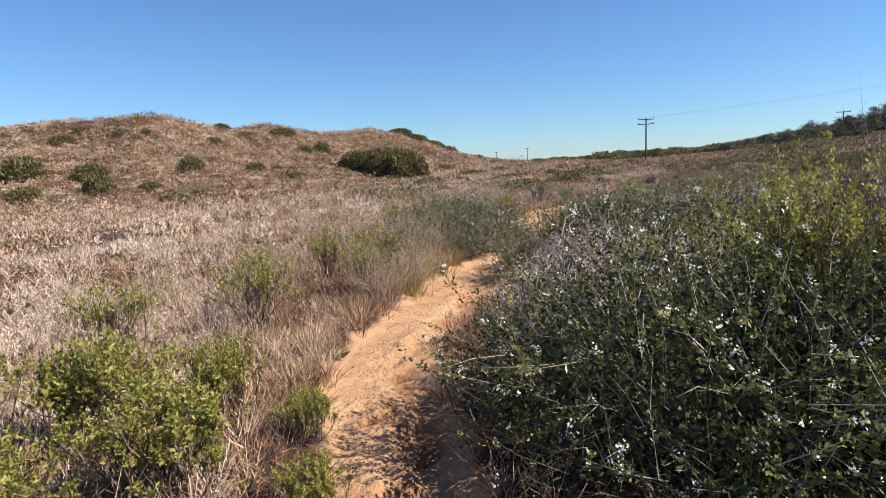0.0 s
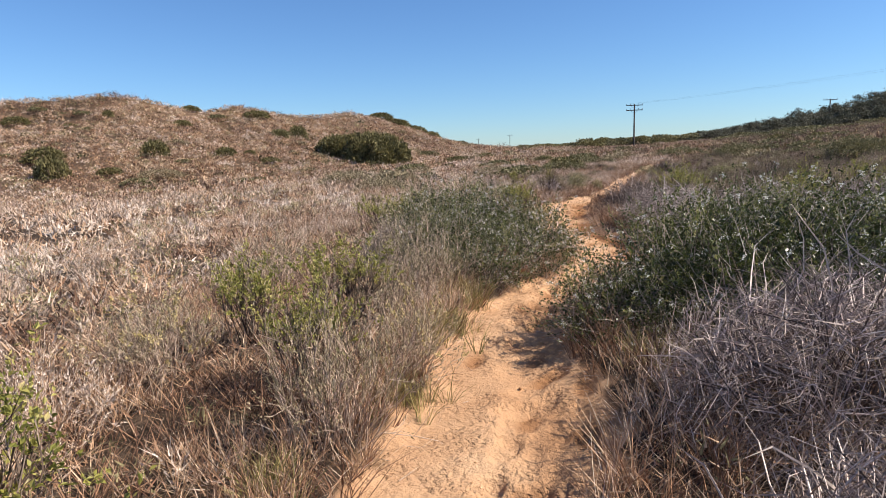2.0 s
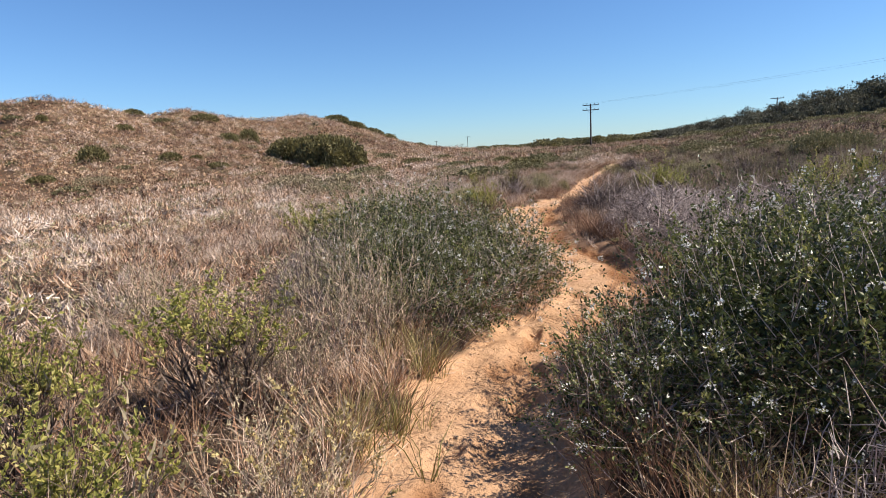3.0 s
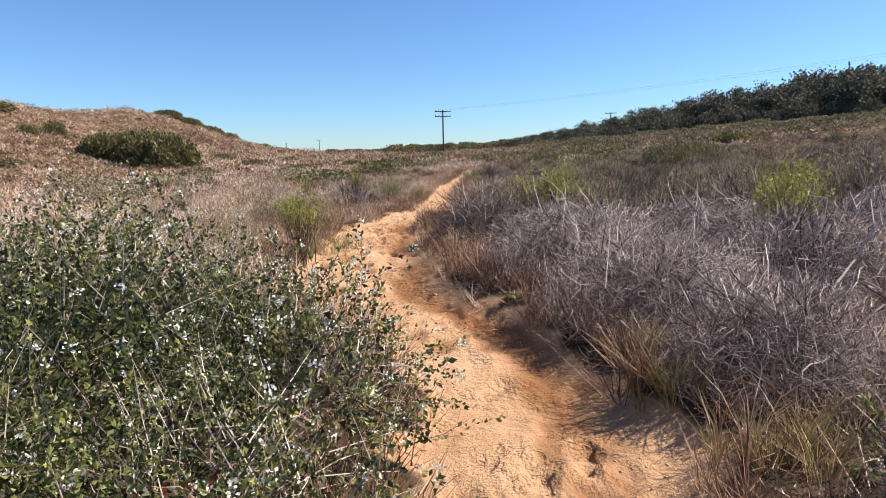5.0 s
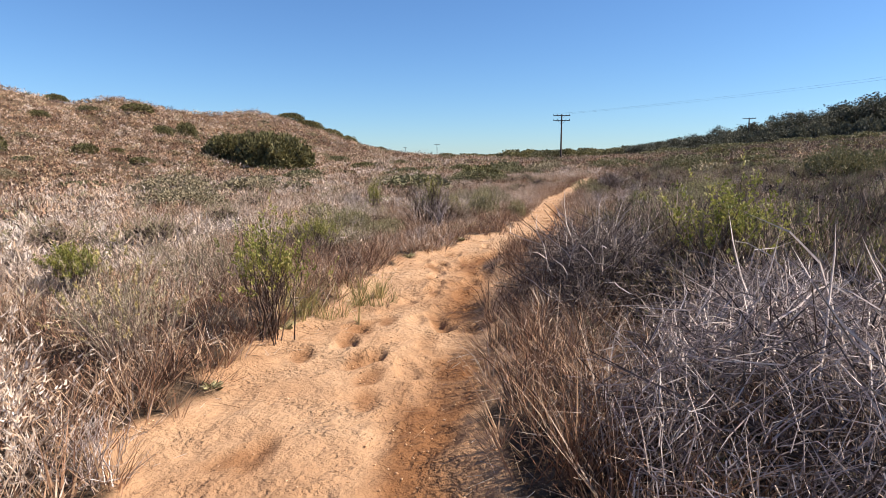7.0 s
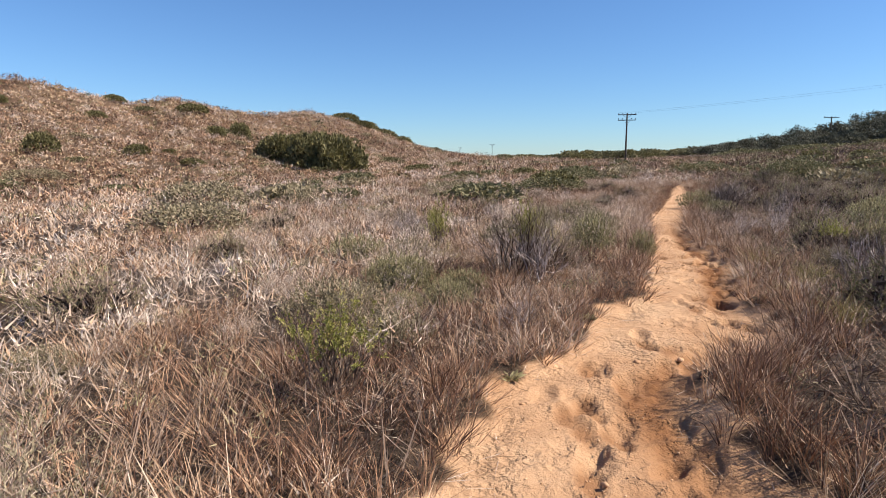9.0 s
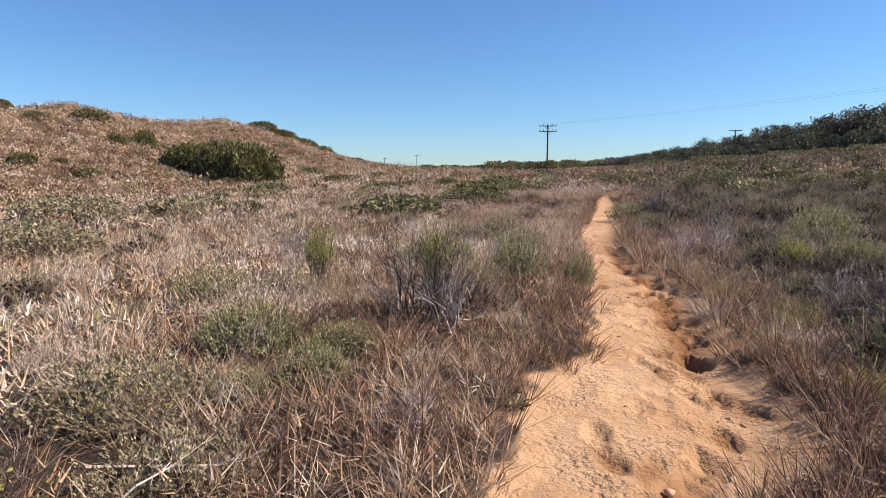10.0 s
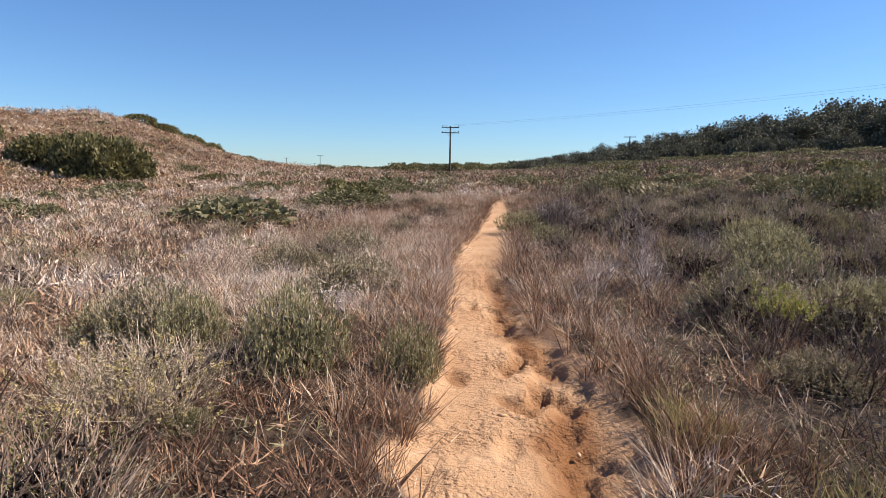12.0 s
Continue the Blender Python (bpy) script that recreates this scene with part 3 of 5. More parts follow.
root, way, ln, tint = crossed(120000, 0.04, 0.16, 0.5, 80)
scrub.append(spikes(root, root + way * ln[:, None], 0.0038, tint))
root, way, ln, tint = crossed(60000, 0.008, 0.018, 0.45, 81)
fleck = [scales(root, way, ln, 0.16, tint)]
stuff("dry_leaves", fleck, STEM, "small dry brown and grey leaves among the brittle scrub", "leaves")
stuff("twiggy_undergrowth", scrub, STEM, "brittle grey-brown twiggy undergrowth between the shrubs", "scrub")
stuff("low_heath", heath, HEATHER_LEAF, "grey-green low heath tussocks between the dry grass", "heath")
stuff("dry_grass", grass, DRY_GRASS, "dry straw and rust coloured grass covering the sandy ground", "grass")
sedge = []
for px, py, r, tall in ((-2.72, 13.55, 0.3, 0.34), (0.1, 7.95, 0.2, 0.22), (-0.05, 8.6, 0.14, 0.24), (0.05, 9.15, 0.1, 0.2), (-0.45, 4.1, 0.3, 0.22), (-1.95, 4.6, 0.3, 0.3), (-1.8, 3.3, 0.25, 0.25), (0.05, 20.4, 0.3, 0.3), (-0.3, 21.2, 0.2, 0.26), (-2.5, 14.3, 0.25, 0.25), (-1.95, 2.2, 0.2, 0.2), (-2.1, 5.6, 0.3, 0.3), (-0.3, 18.4, 0.2, 0.24)):
    k = 18
    sedge.append(tufts(px + rng.normal(0, r * 0.5, k), py + rng.normal(0, r * 0.5, k), 16, tall * rng.uniform(0.6, 1.1, k), 0.08, 0.0045, rng.uniform(0.3, 1.0, k), 0.55))
stuff("green_sedge", sedge, GREEN_GRASS, "yellow-green sedge clumps at the edge of the sand", "grass")
# ground shrublets on the far slopes
bits = []
x, y = scatter(30000, -110, 85, 28, 150, lambda a, b: (np.hypot(a, b - 12) > 42) * np.clip(0.55 + 0.7 * lattice(a / 5, b / 5, 68), 0, 1) * np.where(a < -22, 1.0, 0.6))
n = len(x)
c = np.stack([x, y, height(x, y)], -1)
per = 13
size = np.repeat(rng.uniform(0.22, 0.62, n), per)
v = unit(n * per)
v[:, 2] = np.abs(v[:, 2])
bits.append(scales(np.repeat(c, per, 0) + v * size[:, None] * [[0.8, 0.8, 0.6]], normed(v + unit(n * per) * 0.8), size * 0.5, 0.4, np.repeat(np.clip(0.62 + 0.4 * lattice(x / 9, y / 9, 69) + rng.normal(0, 0.25, n), 0, 1), per)))
stuff("slope_scrub", bits, SLOPE, "low brown and olive scrub clumps dotting the far slopes", "scrub")


# ---- utility poles ----
def tube(bm, a, b, r0, r1, sides=10):
    a, b = Vector(a), Vector(b)
    q = (b - a).to_track_quat("Z", "Y").to_matrix().to_4x4()
    return bmesh.ops.create_cone(bm, cap_ends=True, segments=sides, radius1=r0, radius2=r1, depth=(b - a).length, matrix=Matrix.Translation((a + b) / 2) @ q)


def block(bm, x, y, z, sx, sy, sz, bevel=0.01):
    v = bmesh.ops.create_cube(bm, size=1, matrix=Matrix.Translation((x, y, z)) @ Matrix.Diagonal((sx, sy, sz, 1)))["verts"]
    if bevel:
        bmesh.ops.bevel(bm, geom=list({e for k in v for e in k.link_edges}), offset=bevel, segments=1, affect="EDGES")


def mesh_of(name, build, material):
    bm = bmesh.new()
    build(bm)
    me = bpy.data.meshes.new(name)
    bm.to_mesh(me)
    bm.free()
    me.materials.append(material)
    return me


def utility_pole(x, y, tall, turn, arms, label):
    pole = new("utility_pole")
    pole.matrix_world = pose(x, y, on_ground(x, y) - 0.2, 0, 0, turn)
    tagged(pole, label, "utility pole", "poles along the power line")
    tall += 0.2
    part("shaft", mesh_of("shaft", lambda b: tube(b, (0, 0, 0), (0, 0, tall), 0.17, 0.115, 12), POLE_WOOD), pole)
    for drop, half in arms:
        arm = part("crossarm", mesh_of("crossarm", lambda b: block(b, 0, -0.13, tall - drop, half * 2, 0.1, 0.14, 0.015), POLE_WOOD), pole)
        for s in (-1, 1):
            part("brace", mesh_of("brace", lambda b: tube(b, (s * half * 0.45, -0.13, tall - drop - 0.05), (0, -0.12, tall - drop - 0.6), 0.02, 0.02, 6), STEEL), pole)
            for k in (0.93, 0.5):
                def cup(b):
                    tube(b, (s * half * k, -0.13, tall - drop + 0.07), (s * half * k, -0.13, tall - drop + 0.2), 0.02, 0.02, 6)
                    tube(b, (s * half * k, -0.13, tall - drop + 0.16), (s * half * k, -0.13, tall - drop + 0.27), 0.075, 0.05, 8)
                    tube(b, (s * half * k, -0.13, tall - drop + 0.26), (s * half * k, -0.13, tall - drop + 0.33), 0.06, 0.035, 8)
                part("insulator", mesh_of("insulator", cup, CERAMIC), arm)
    return pole


POLES = [(0, 123.6, 8.35, 4, [(0.25, 1.5), (1.15, 1.5)]), (-69.3, 364, 11.0, 12, [(0.3, 1.6)]), (45.7, 173.2, 6.9, -14, [(0.25, 1.5)])]
for px, py, tall, turn, arms in POLES:
    utility_pole(px, py, tall, turn, arms, "weathered dark wooden utility pole with crossarms and insulators")
for px, py, tall in ((-96, 395, 10), (-113, 420, 9), (-86, 430, 8)):
    utility_pole(px, py, tall, 10, [(0.3, 1.2)], "distant thin wooden utility pole on the valley floor")


# ---- shrubs: kinds ----
def grow(root, way, length, radius, gens, kids, spread, shrink=0.62, lift=0.15, wob=0.25):
    """Branches that fork: segments (base, tip, r0, r1) and the outermost branches' (base, way, length)."""
    segs = []
    for g in range(gens):
        n = len(root)
        mid = root + way * length[:, None] * 0.5 + rng.normal(size=(n, 3)) * length[:, None] * wob * 0.2
        way2 = normed(way + rng.normal(size=(n, 3)) * wob + [[0, 0, lift]])
        tip = mid + way2 * length[:, None] * 0.5
        if g < gens - 1 or gens < 3:
            segs.append((root, mid, radius, radius * 0.8))
            segs.append((mid, tip, radius * 0.8, radius * 0.55 if g < gens - 1 else None))
        else:
            segs.append((root, tip, radius, None))
        last = (mid, way2, length)
        if g < gens - 1:
            f = rng.uniform(0.1, 1.0, n * kids)[:, None]
            root = np.repeat(mid, kids, 0) * (1 - f) + np.repeat(tip, kids, 0) * f
            way = normed(np.repeat(way2, kids, 0) + rng.normal(size=(n * kids, 3)) * spread + [[0, 0, lift]])
            length = np.repeat(length, kids) * shrink * rng.uniform(0.7, 1.25, n * kids)
            radius = np.repeat(radius, kids) * 0.6
    return segs, last


def twig_pieces(segs, lo=0.1, hi=0.9):
    return [sticks(a, b, r0, r1, rng.uniform(lo, hi, len(a))) for a, b, r0, r1 in segs]


def single_stems(segs, count, lo, hi, material):
    """The stoutest stems, each a mesh of its own; they leave the joined rest."""
    made = {}
    for k in range(count):
        made["stem#%d" % k] = plant_mesh("stem", twig_pieces([(a[k:k + 1], b[k:k + 1], r0[k:k + 1] * 1.3, r1[k:k + 1] * 1.3) for a, b, r0, r1 in segs[:2]], lo, hi), material)
    for j in range(2):
        a, b, r0, r1 = segs[j]
        segs[j] = (a[count:], b[count:], r0[count:], r1[count:])
    return made


def dome(n, rx, ry, h, inner=0.8, seed=0, low=0.0):
    """Points in the outer layer of a lumpy half ellipsoid, and the way out of it."""
    v = unit(n)
    v[:, 2] = np.abs(v[:, 2]) * (1 - low) + low
    v = normed(v)
    lump = 1 + 0.17 * lattice(v[:, 0] * 2.6 + 9, v[:, 1] * 2.6 + v[:, 2] * 2.1, 200 + seed) + 0.09 * lattice(v[:, 0] * 6 + 3, v[:, 1] * 6 + v[:, 2] * 5, 300 + seed)
    r = rng.uniform(inner, 1.0, n) * lump
    p = v * r[:, None] * [[rx, ry, h]]
    return p, normed(v / [[rx, ry, h]])


def along(base, way, length, per, side, size, slim, lo, hi, jitter=0.02, fine=False):
    """Leaves along shoots."""
    n = len(base)
    f = rng.uniform(0.05, 1.05, n * per)[:, None]
    at = np.repeat(base, per, 0) + np.repeat(way * length[:, None], per, 0) * f + rng.normal(size=(n * per, 3)) * jitter * 0.3
    w = normed(np.repeat(way, per, 0) + unit(n * per) * side)
    tint = np.repeat(rng.uniform(lo, hi, n), per) + rng.normal(0, 0.16, n * per)
    simple = size < 0.0255 and not fine
    return (scales if simple else leaves)(at, w, rng.uniform(size * 0.65, size * 1.25, n * per), slim * (1.3 if simple else 1), tint)


def curls(start, way, length, radius, parts, wob, drop, lo, hi):
    """Long bent twigs of several pieces."""
    out, p, w = [], start, way
    tint = rng.uniform(lo, hi, len(start))
    for k in range(parts):
        q = p + w * (length / parts)[:, None]
        a, b = 1 - k / parts * 0.6, 1 - (k + 1) / parts * 0.6
        out.append(sticks(p, q, radius * a, radius * b if k < parts - 1 or parts == 1 else None, tint))
        p, w = q, normed(w + rng.normal(size=(len(p), 3)) * wob + [[0, 0, drop]])
    return out


def base_stems(n, rx, ry, h, radius, reach=0.75):
    p, _ = dome(n, rx, ry, h, reach * 0.7, 7)
    root = rng.normal(size=(n, 3)) * [[rx * 0.12, ry * 0.12, 0]] + [[0, 0, -0.03]]
    way = p * reach - root
    ln = np.linalg.norm(way, axis=1)
    return curls(root, normed(way), ln, np.full(n, radius) * rng.uniform(0.6, 1.3, n), 3, 0.16, 0.04, 0.1, 0.7)


def flowering_shrub(rx, ry, h, shoots, clusters, seed, open_=0.0):
    p, o = dome(shoots, rx, ry, h, 0.55, seed)
    way = normed(o * 0.8 + unit(shoots) * 0.75 + [[0, 0, 0.25]])
    ln = rng.uniform(0.16, 0.40, shoots)
    stems = curls(p - way * 0.1, way, ln + 0.1, np.full(shoots, 0.0026), 2, 0.2, -0.05, 0.1, 0.95)
    leaf = [along(p, way, ln, 24, 1.1, 0.0245, 0.29, 0.1, 0.9, fine=True)]
    # inner fill leaves take dark tints, standing in for shade inside the bush
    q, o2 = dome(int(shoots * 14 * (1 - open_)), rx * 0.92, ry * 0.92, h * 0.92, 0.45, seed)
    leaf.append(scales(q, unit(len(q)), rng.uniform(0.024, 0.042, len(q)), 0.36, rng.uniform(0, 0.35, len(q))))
    tips = (p + way * ln[:, None])[rng.permutation(shoots)[:clusters]]
    tips = tips[tips[:, 2] > h * 0.12]
    petals = 13
    at = np.repeat(tips, petals, 0) + rng.normal(size=(len(tips) * petals, 3)) * 0.011
    bloom = leaves(at, normed(unit(len(at)) + [[0, 0, 0.5]]), rng.uniform(0.009, 0.015, len(at)), 0.46, np.repeat(rng.uniform(0, 1, len(tips)), petals))
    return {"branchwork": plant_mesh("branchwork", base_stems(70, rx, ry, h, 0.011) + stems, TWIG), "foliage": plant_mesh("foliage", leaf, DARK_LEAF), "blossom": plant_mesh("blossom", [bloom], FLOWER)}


def tangle_shrub(rx, ry, h, twigs, seed, lo=0.15, hi=1.0):
    p, o = dome(twigs, rx, ry, h, 0.6, seed)
    flat = normed(np.cross(o, unit(twigs)))
    way = normed(o * 0.45 + flat * 0.9 + [[0, 0, 0.15]])
    ln = rng.uniform(0.1, 0.34, twigs)
    fine = curls(p - way * 0.1, way, ln, rng.uniform(0.0016, 0.0036, twigs), 2, 0.42, -0.02, lo, hi)
    q, o2 = dome(40, rx, ry, h, 0.75, seed)
    bleached = curls(q * 0.75, normed(o2 + unit(40) * 0.7), rng.uniform(0.3, 0.8, 40), rng.uniform(0.004, 0.008, 40), 4, 0.35, 0.0, 0.75, 1.0)
    # twigs deep inside are tinted dark to imitate the shade there
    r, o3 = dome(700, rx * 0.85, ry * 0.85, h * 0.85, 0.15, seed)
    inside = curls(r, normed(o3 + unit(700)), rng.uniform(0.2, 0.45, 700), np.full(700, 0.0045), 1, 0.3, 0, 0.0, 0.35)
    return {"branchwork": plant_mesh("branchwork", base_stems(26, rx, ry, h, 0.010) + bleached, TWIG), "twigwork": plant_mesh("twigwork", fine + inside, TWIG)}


def lime_shrub(r, h, stems, leafy, material, seed, size=0.026, top=0.45):
    turn = rng.uniform(0, 2 * np.pi, stems)
    out = rng.uniform(0.1, 0.75, stems) * r / h
    way = normed(np.stack([np.cos(turn) * out, np.sin(turn) * out, np.ones(stems)], -1))
    root = rng.normal(size=(stems, 3)) * [[r * 0.12, r * 0.12, 0]]
    segs, last = grow(root, way, rng.uniform(0.45, 0.7, stems) * h, np.full(stems, 0.006), 3, 4, 0.5, 0.55, 0.35)
    base, w, ln = last
    keep = base[:, 2] > h * top
    base, w, ln = base[keep], w[keep], ln[keep]
    pick = rng.permutation(len(base))[:leafy]
    base, w, ln = base[pick], w[pick], np.clip(ln[pick], 0.06, 0.14)
    return {**single_stems(segs, 8, 0.1, 0.95, BROWN_TWIG), "branchwork": plant_mesh("branchwork", twig_pieces(segs, 0.1, 0.95), BROWN_TWIG), "foliage": plant_mesh("foliage", [along(base, w, ln, 17, 1.0, size, 0.27, 0.1, 0.85)], material)}


def sage_shrub(r, h, stems, material, seed, tint=(0.2, 0.9), tips=0):
    turn, d = rng.uniform(0, 2 * np.pi, stems), rng.random(stems) ** 0.6
    root = np.stack([np.cos(turn) * d * r * 0.45, np.sin(turn) * d * r * 0.45, np.zeros(stems)], -1)
    way = normed(np.stack([np.cos(turn) * d * r * 0.75, np.sin(turn) * d * r * 0.75, np.full(stems, h)], -1) + rng.normal(size=(stems, 3)) * 0.28)
    ln = h * rng.uniform(0.35, 0.9, stems) * (1 - 0.35 * d)
    segs, last = grow(root, way, ln, np.full(stems, 0.0032), 2, 4, 0.5, 0.45, 0.25, 0.35)
    base, w, l2 = last
    made = {"branchwork": plant_mesh("branchwork", twig_pieces(segs, 0.25, 1.0), STEM), "foliage": plant_mesh("foliage", [along(base, w, l2, 12, 0.55, 0.024, 0.11, *tint)], material)}
    if tips:
        k = rng.permutation(len(base))[:tips]
        made["seed_head"] = plant_mesh("seed_head", [along(base[k] + w[k] * l2[k][:, None] * 0.5, w[k], np.full(tips, 0.09), 16, 1.0, 0.018, 0.35, 0.0, 1.0)], YELLOW_TIP)
    return made


def mound_shrub(r, h, shoots, material, seed):
    p, o = dome(shoots, r, r, h, 0.8, seed)
    way = normed(o * 0.6 + [[0, 0, 0.7]] + unit(shoots) * 0.35)
    ln = rng.uniform(0.05, 0.12, shoots)
    leaf = [along(p, way, ln, 11, 0.6, 0.023, 0.2, 0.2, 0.95)]
    # darker leaves under the outer layer paint in the mound's inner shade
    q, o2 = dome(shoots * 3, r * 0.88, r * 0.88, h * 0.88, 0.45, seed)
    leaf.append(scales(q, unit(len(q)), rng.uniform(0.03, 0.05, len(q)), 0.3, rng.uniform(0, 0.3, len(q))))
    return {"branchwork": plant_mesh("branchwork", base_stems(50, r, r, h, 0.006, 0.9), BROWN_TWIG), "foliage": plant_mesh("foliage", leaf, material)}


def coastal_shrub(r, h, shoots, material, seed, green=0.5, lo=0.15, hi=1.0):
    """A dense low dome of twigs with leafy patches on it and an inside coloured dark for shade."""
    p, o = dome(shoots, r, r, h, 0.6, seed)
    way = normed(o * 0.6 + [[0, 0, 0.6]] + unit(shoots) * 0.55)
    ln = rng.uniform(0.08, 0.24, shoots)
    stems = curls(p - way * 0.14, way, ln + 0.16, rng.uniform(0.003, 0.006, shoots), 1, 0.3, 0, lo, hi)
    k = lattice(p[:, 0] * 4.5 / r, p[:, 1] * 4.5 / r + p[:, 2] * 3, 400 + seed) + rng.normal(0, 0.15, shoots) > 1 - 2 * green
    leaf = along(p[k], way[k], ln[k], 12, 0.7, 0.034, 0.22, 0.1, 0.9)
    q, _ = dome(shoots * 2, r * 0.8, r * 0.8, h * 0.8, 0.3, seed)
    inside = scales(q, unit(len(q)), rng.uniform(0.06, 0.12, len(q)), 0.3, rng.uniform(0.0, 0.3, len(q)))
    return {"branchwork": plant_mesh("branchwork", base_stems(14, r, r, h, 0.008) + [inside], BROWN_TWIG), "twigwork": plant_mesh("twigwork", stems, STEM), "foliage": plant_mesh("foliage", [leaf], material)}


def bare_shrub(r, h, stems, seed, lo=0.05, hi=0.8, material=None):
    turn, out = rng.uniform(0, 2 * np.pi, stems), rng.uniform(0.1, 0.9, stems) * r / h
    way = normed(np.stack([np.cos(turn) * out, np.sin(turn) * out, np.ones(stems)], -1))
    root = rng.normal(size=(stems, 3)) * [[r * 0.1, r * 0.1, 0]]
    segs, last = grow(root, way, rng.uniform(0.4, 0.6, stems) * h, np.full(stems, 0.0062), 4, 3, 0.5, 0.62, 0.25, 0.3)
    return {**single_stems(segs, 8, lo, hi, material or BROWN_TWIG), "branchwork": plant_mesh("branchwork", twig_pieces(segs[:4], lo, hi), material or BROWN_TWIG), "twigwork": plant_mesh("twigwork", twig_pieces(segs[4:], lo, hi), material or BROWN_TWIG)}


def far_bush(count, size, material, seed, flat=0.7):
    p, o = dome(count, 1, 1, flat, 0.7, seed)
    q, _ = dome(16, 0.85, 0.85, flat * 0.85, 0.4, seed)
    return {"branchwork": plant_mesh("branchwork", curls(q * 0.1, normed(q), np.linalg.norm(q, axis=1) * 0.9, np.full(16, 0.02), 2, 0.2, 0.05, 0, 0.6), BROWN_TWIG),
            "foliage": plant_mesh("foliage", [scales(p, normed(o + unit(count) * 0.9), rng.uniform(size * 0.6, size * 1.3, count), 0.42, rng.uniform(0, 1, count) * 0.6 + rng.normal(0.15, 0.15, count))], material)}


def tree_kind(tall, spread, seed):
    """A wind-shaped evergreen: tapering trunk, limbs and clumps of leaves with gaps."""
    root, way = np.zeros((1, 3)), normed(np.array([[rng.normal(0, 0.08), rng.normal(0, 0.08), 1.0]]))
    trunk = curls(root - [[0, 0, 0.2]], way, np.array([tall * 0.8]), np.array([0.028 * tall]), 5, 0.07, 0.1, 0.2, 0.6)
    n = 11
    f = np.linspace(0.1, 0.95, n)
    turn = rng.uniform(0, 2 * np.pi, n)
    limb_root = way * tall * 0.8 * f[:, None]
    limb_way = normed(np.stack([np.cos(turn), np.sin(turn), rng.uniform(0.2, 0.9, n)], -1))
    ln = spread * rng.uniform(0.6, 1.1, n) * (1.15 - 0.55 * f)
    segs, last = grow(limb_root, limb_way, ln, np.full(n, 0.009 * tall), 2, 4, 0.6, 0.55, 0.2, 0.3)
    base, w, l2 = last
    centre = base + w * l2[:, None] * 0.6
    centre = np.concatenate([centre, limb_root + limb_way * ln[:, None]])
    per = 34
    at = np.repeat(centre, per, 0) + rng.normal(size=(len(centre) * per, 3)) * [[spread * 0.17, spread * 0.17, spread * 0.12]]
    leaf = scales(at, normed(unit(len(at)) + [[0, 0, 0.2]]), rng.uniform(0.26, 0.5, len(at)), 0.45, np.repeat(rng.uniform(0, 0.8, len(centre)), per) + rng.normal(0, 0.12, len(at)))
    return {"trunk": plant_mesh("trunk", trunk, TRUNK), "limbwork": plant_mesh("limbwork", twig_pieces(segs, 0.2, 0.7), TRUNK), "crown": plant_mesh("crown", [leaf], TREE_LEAF)}


TRUNK = plant_material("pale_bark", [(0.0, (0.06, 0.048, 0.04)), (1.0, (0.24, 0.20, 0.17))], 0.9, 0.0)


def plant(kind, name, x, y, scale, label, category="shrub", group="", turn=None):
    ob = new(name)
    s = scale if isinstance(scale, tuple) else (scale, scale, scale)
    ob.matrix_world = pose(x, y, on_ground(x, y) - 0.01, 0, 0, rng.uniform(0, 360) if turn is None else turn) @ Matrix.Diagonal((*s, 1))
    for key, me in kind.items():
        child = part(key.split("#")[0], me, ob)
        if key.split("#")[0] not in ("trunk", "stem"):
            tagged(child, kind="stuff")
    return tagged(ob, label, category, group)


# ---- shrubs along the trail ----
FLOWER_BIG, FLOWER_MID = flowering_shrub(1.35, 1.45, 1.0, 1250, 300, 1), flowering_shrub(1.15, 1.2, 0.92, 950, 240, 2)
FLOWER_LOOSE = flowering_shrub(0.55, 0.75, 0.62, 270, 90, 3, 0.7)
TANGLE = [tangle_shrub(1.15, 1.1, 0.8, 4600, 4, 0.25), tangle_shrub(1.0, 1.0, 0.72, 3600, 5, 0.25)]
DARK_TANGLE = tangle_shrub(0.75, 0.75, 0.72, 2200, 6, 0.0, 0.5)
LIME = [lime_shrub(0.6, 0.72, 26, 170, LIME_LEAF, 1), lime_shrub(0.55, 0.65, 22, 110, LIME_LEAF, 2, top=0.55), lime_shrub(0.65, 0.5, 40, 330, LIME_LEAF, 3, top=0.12)]
SAGE = [sage_shrub(0.55, 0.8, 84, SAGE_LEAF, 1), sage_shrub(0.5, 0.7, 80, SAGE_LEAF, 2, (0.5, 1.0), 60)]
PALE = [sage_shrub(0.6, 0.62, 56, DRY_GRASS, 3, (0.75, 1.0)), sage_shrub(0.5, 0.5, 52, DRY_GRASS, 4, (0.6, 1.0))]
MOUND = [mound_shrub(0.5, 0.33, 460, HEATHER_LEAF, 1), mound_shrub(0.42, 0.28, 330, HEATHER_LEAF, 2), mound_shrub(0.45, 0.26, 330, SAGE_LEAF, 3)]
BARE = [bare_shrub(0.7, 0.85, 15, 1), bare_shrub(0.6, 0.6, 15, 2, 0.3, 1.0, TWIG), bare_shrub(0.7, 1.5, 34, 3)]
COASTAL = [coastal_shrub(0.62, 0.6, 420, HEATHER_LEAF, 11, 0.5, 0.1, 0.8), coastal_shrub(0.7, 0.55, 480, FAR_OLIVE, 12, 0.62, 0.0, 0.6), coastal_shrub(0.6, 0.5, 420, SAGE_LEAF, 13, 0.35, 0.3, 1.0), coastal_shrub(0.55, 0.5, 420, FAR_GREEN, 14, 0.3, 0.0, 0.7)]
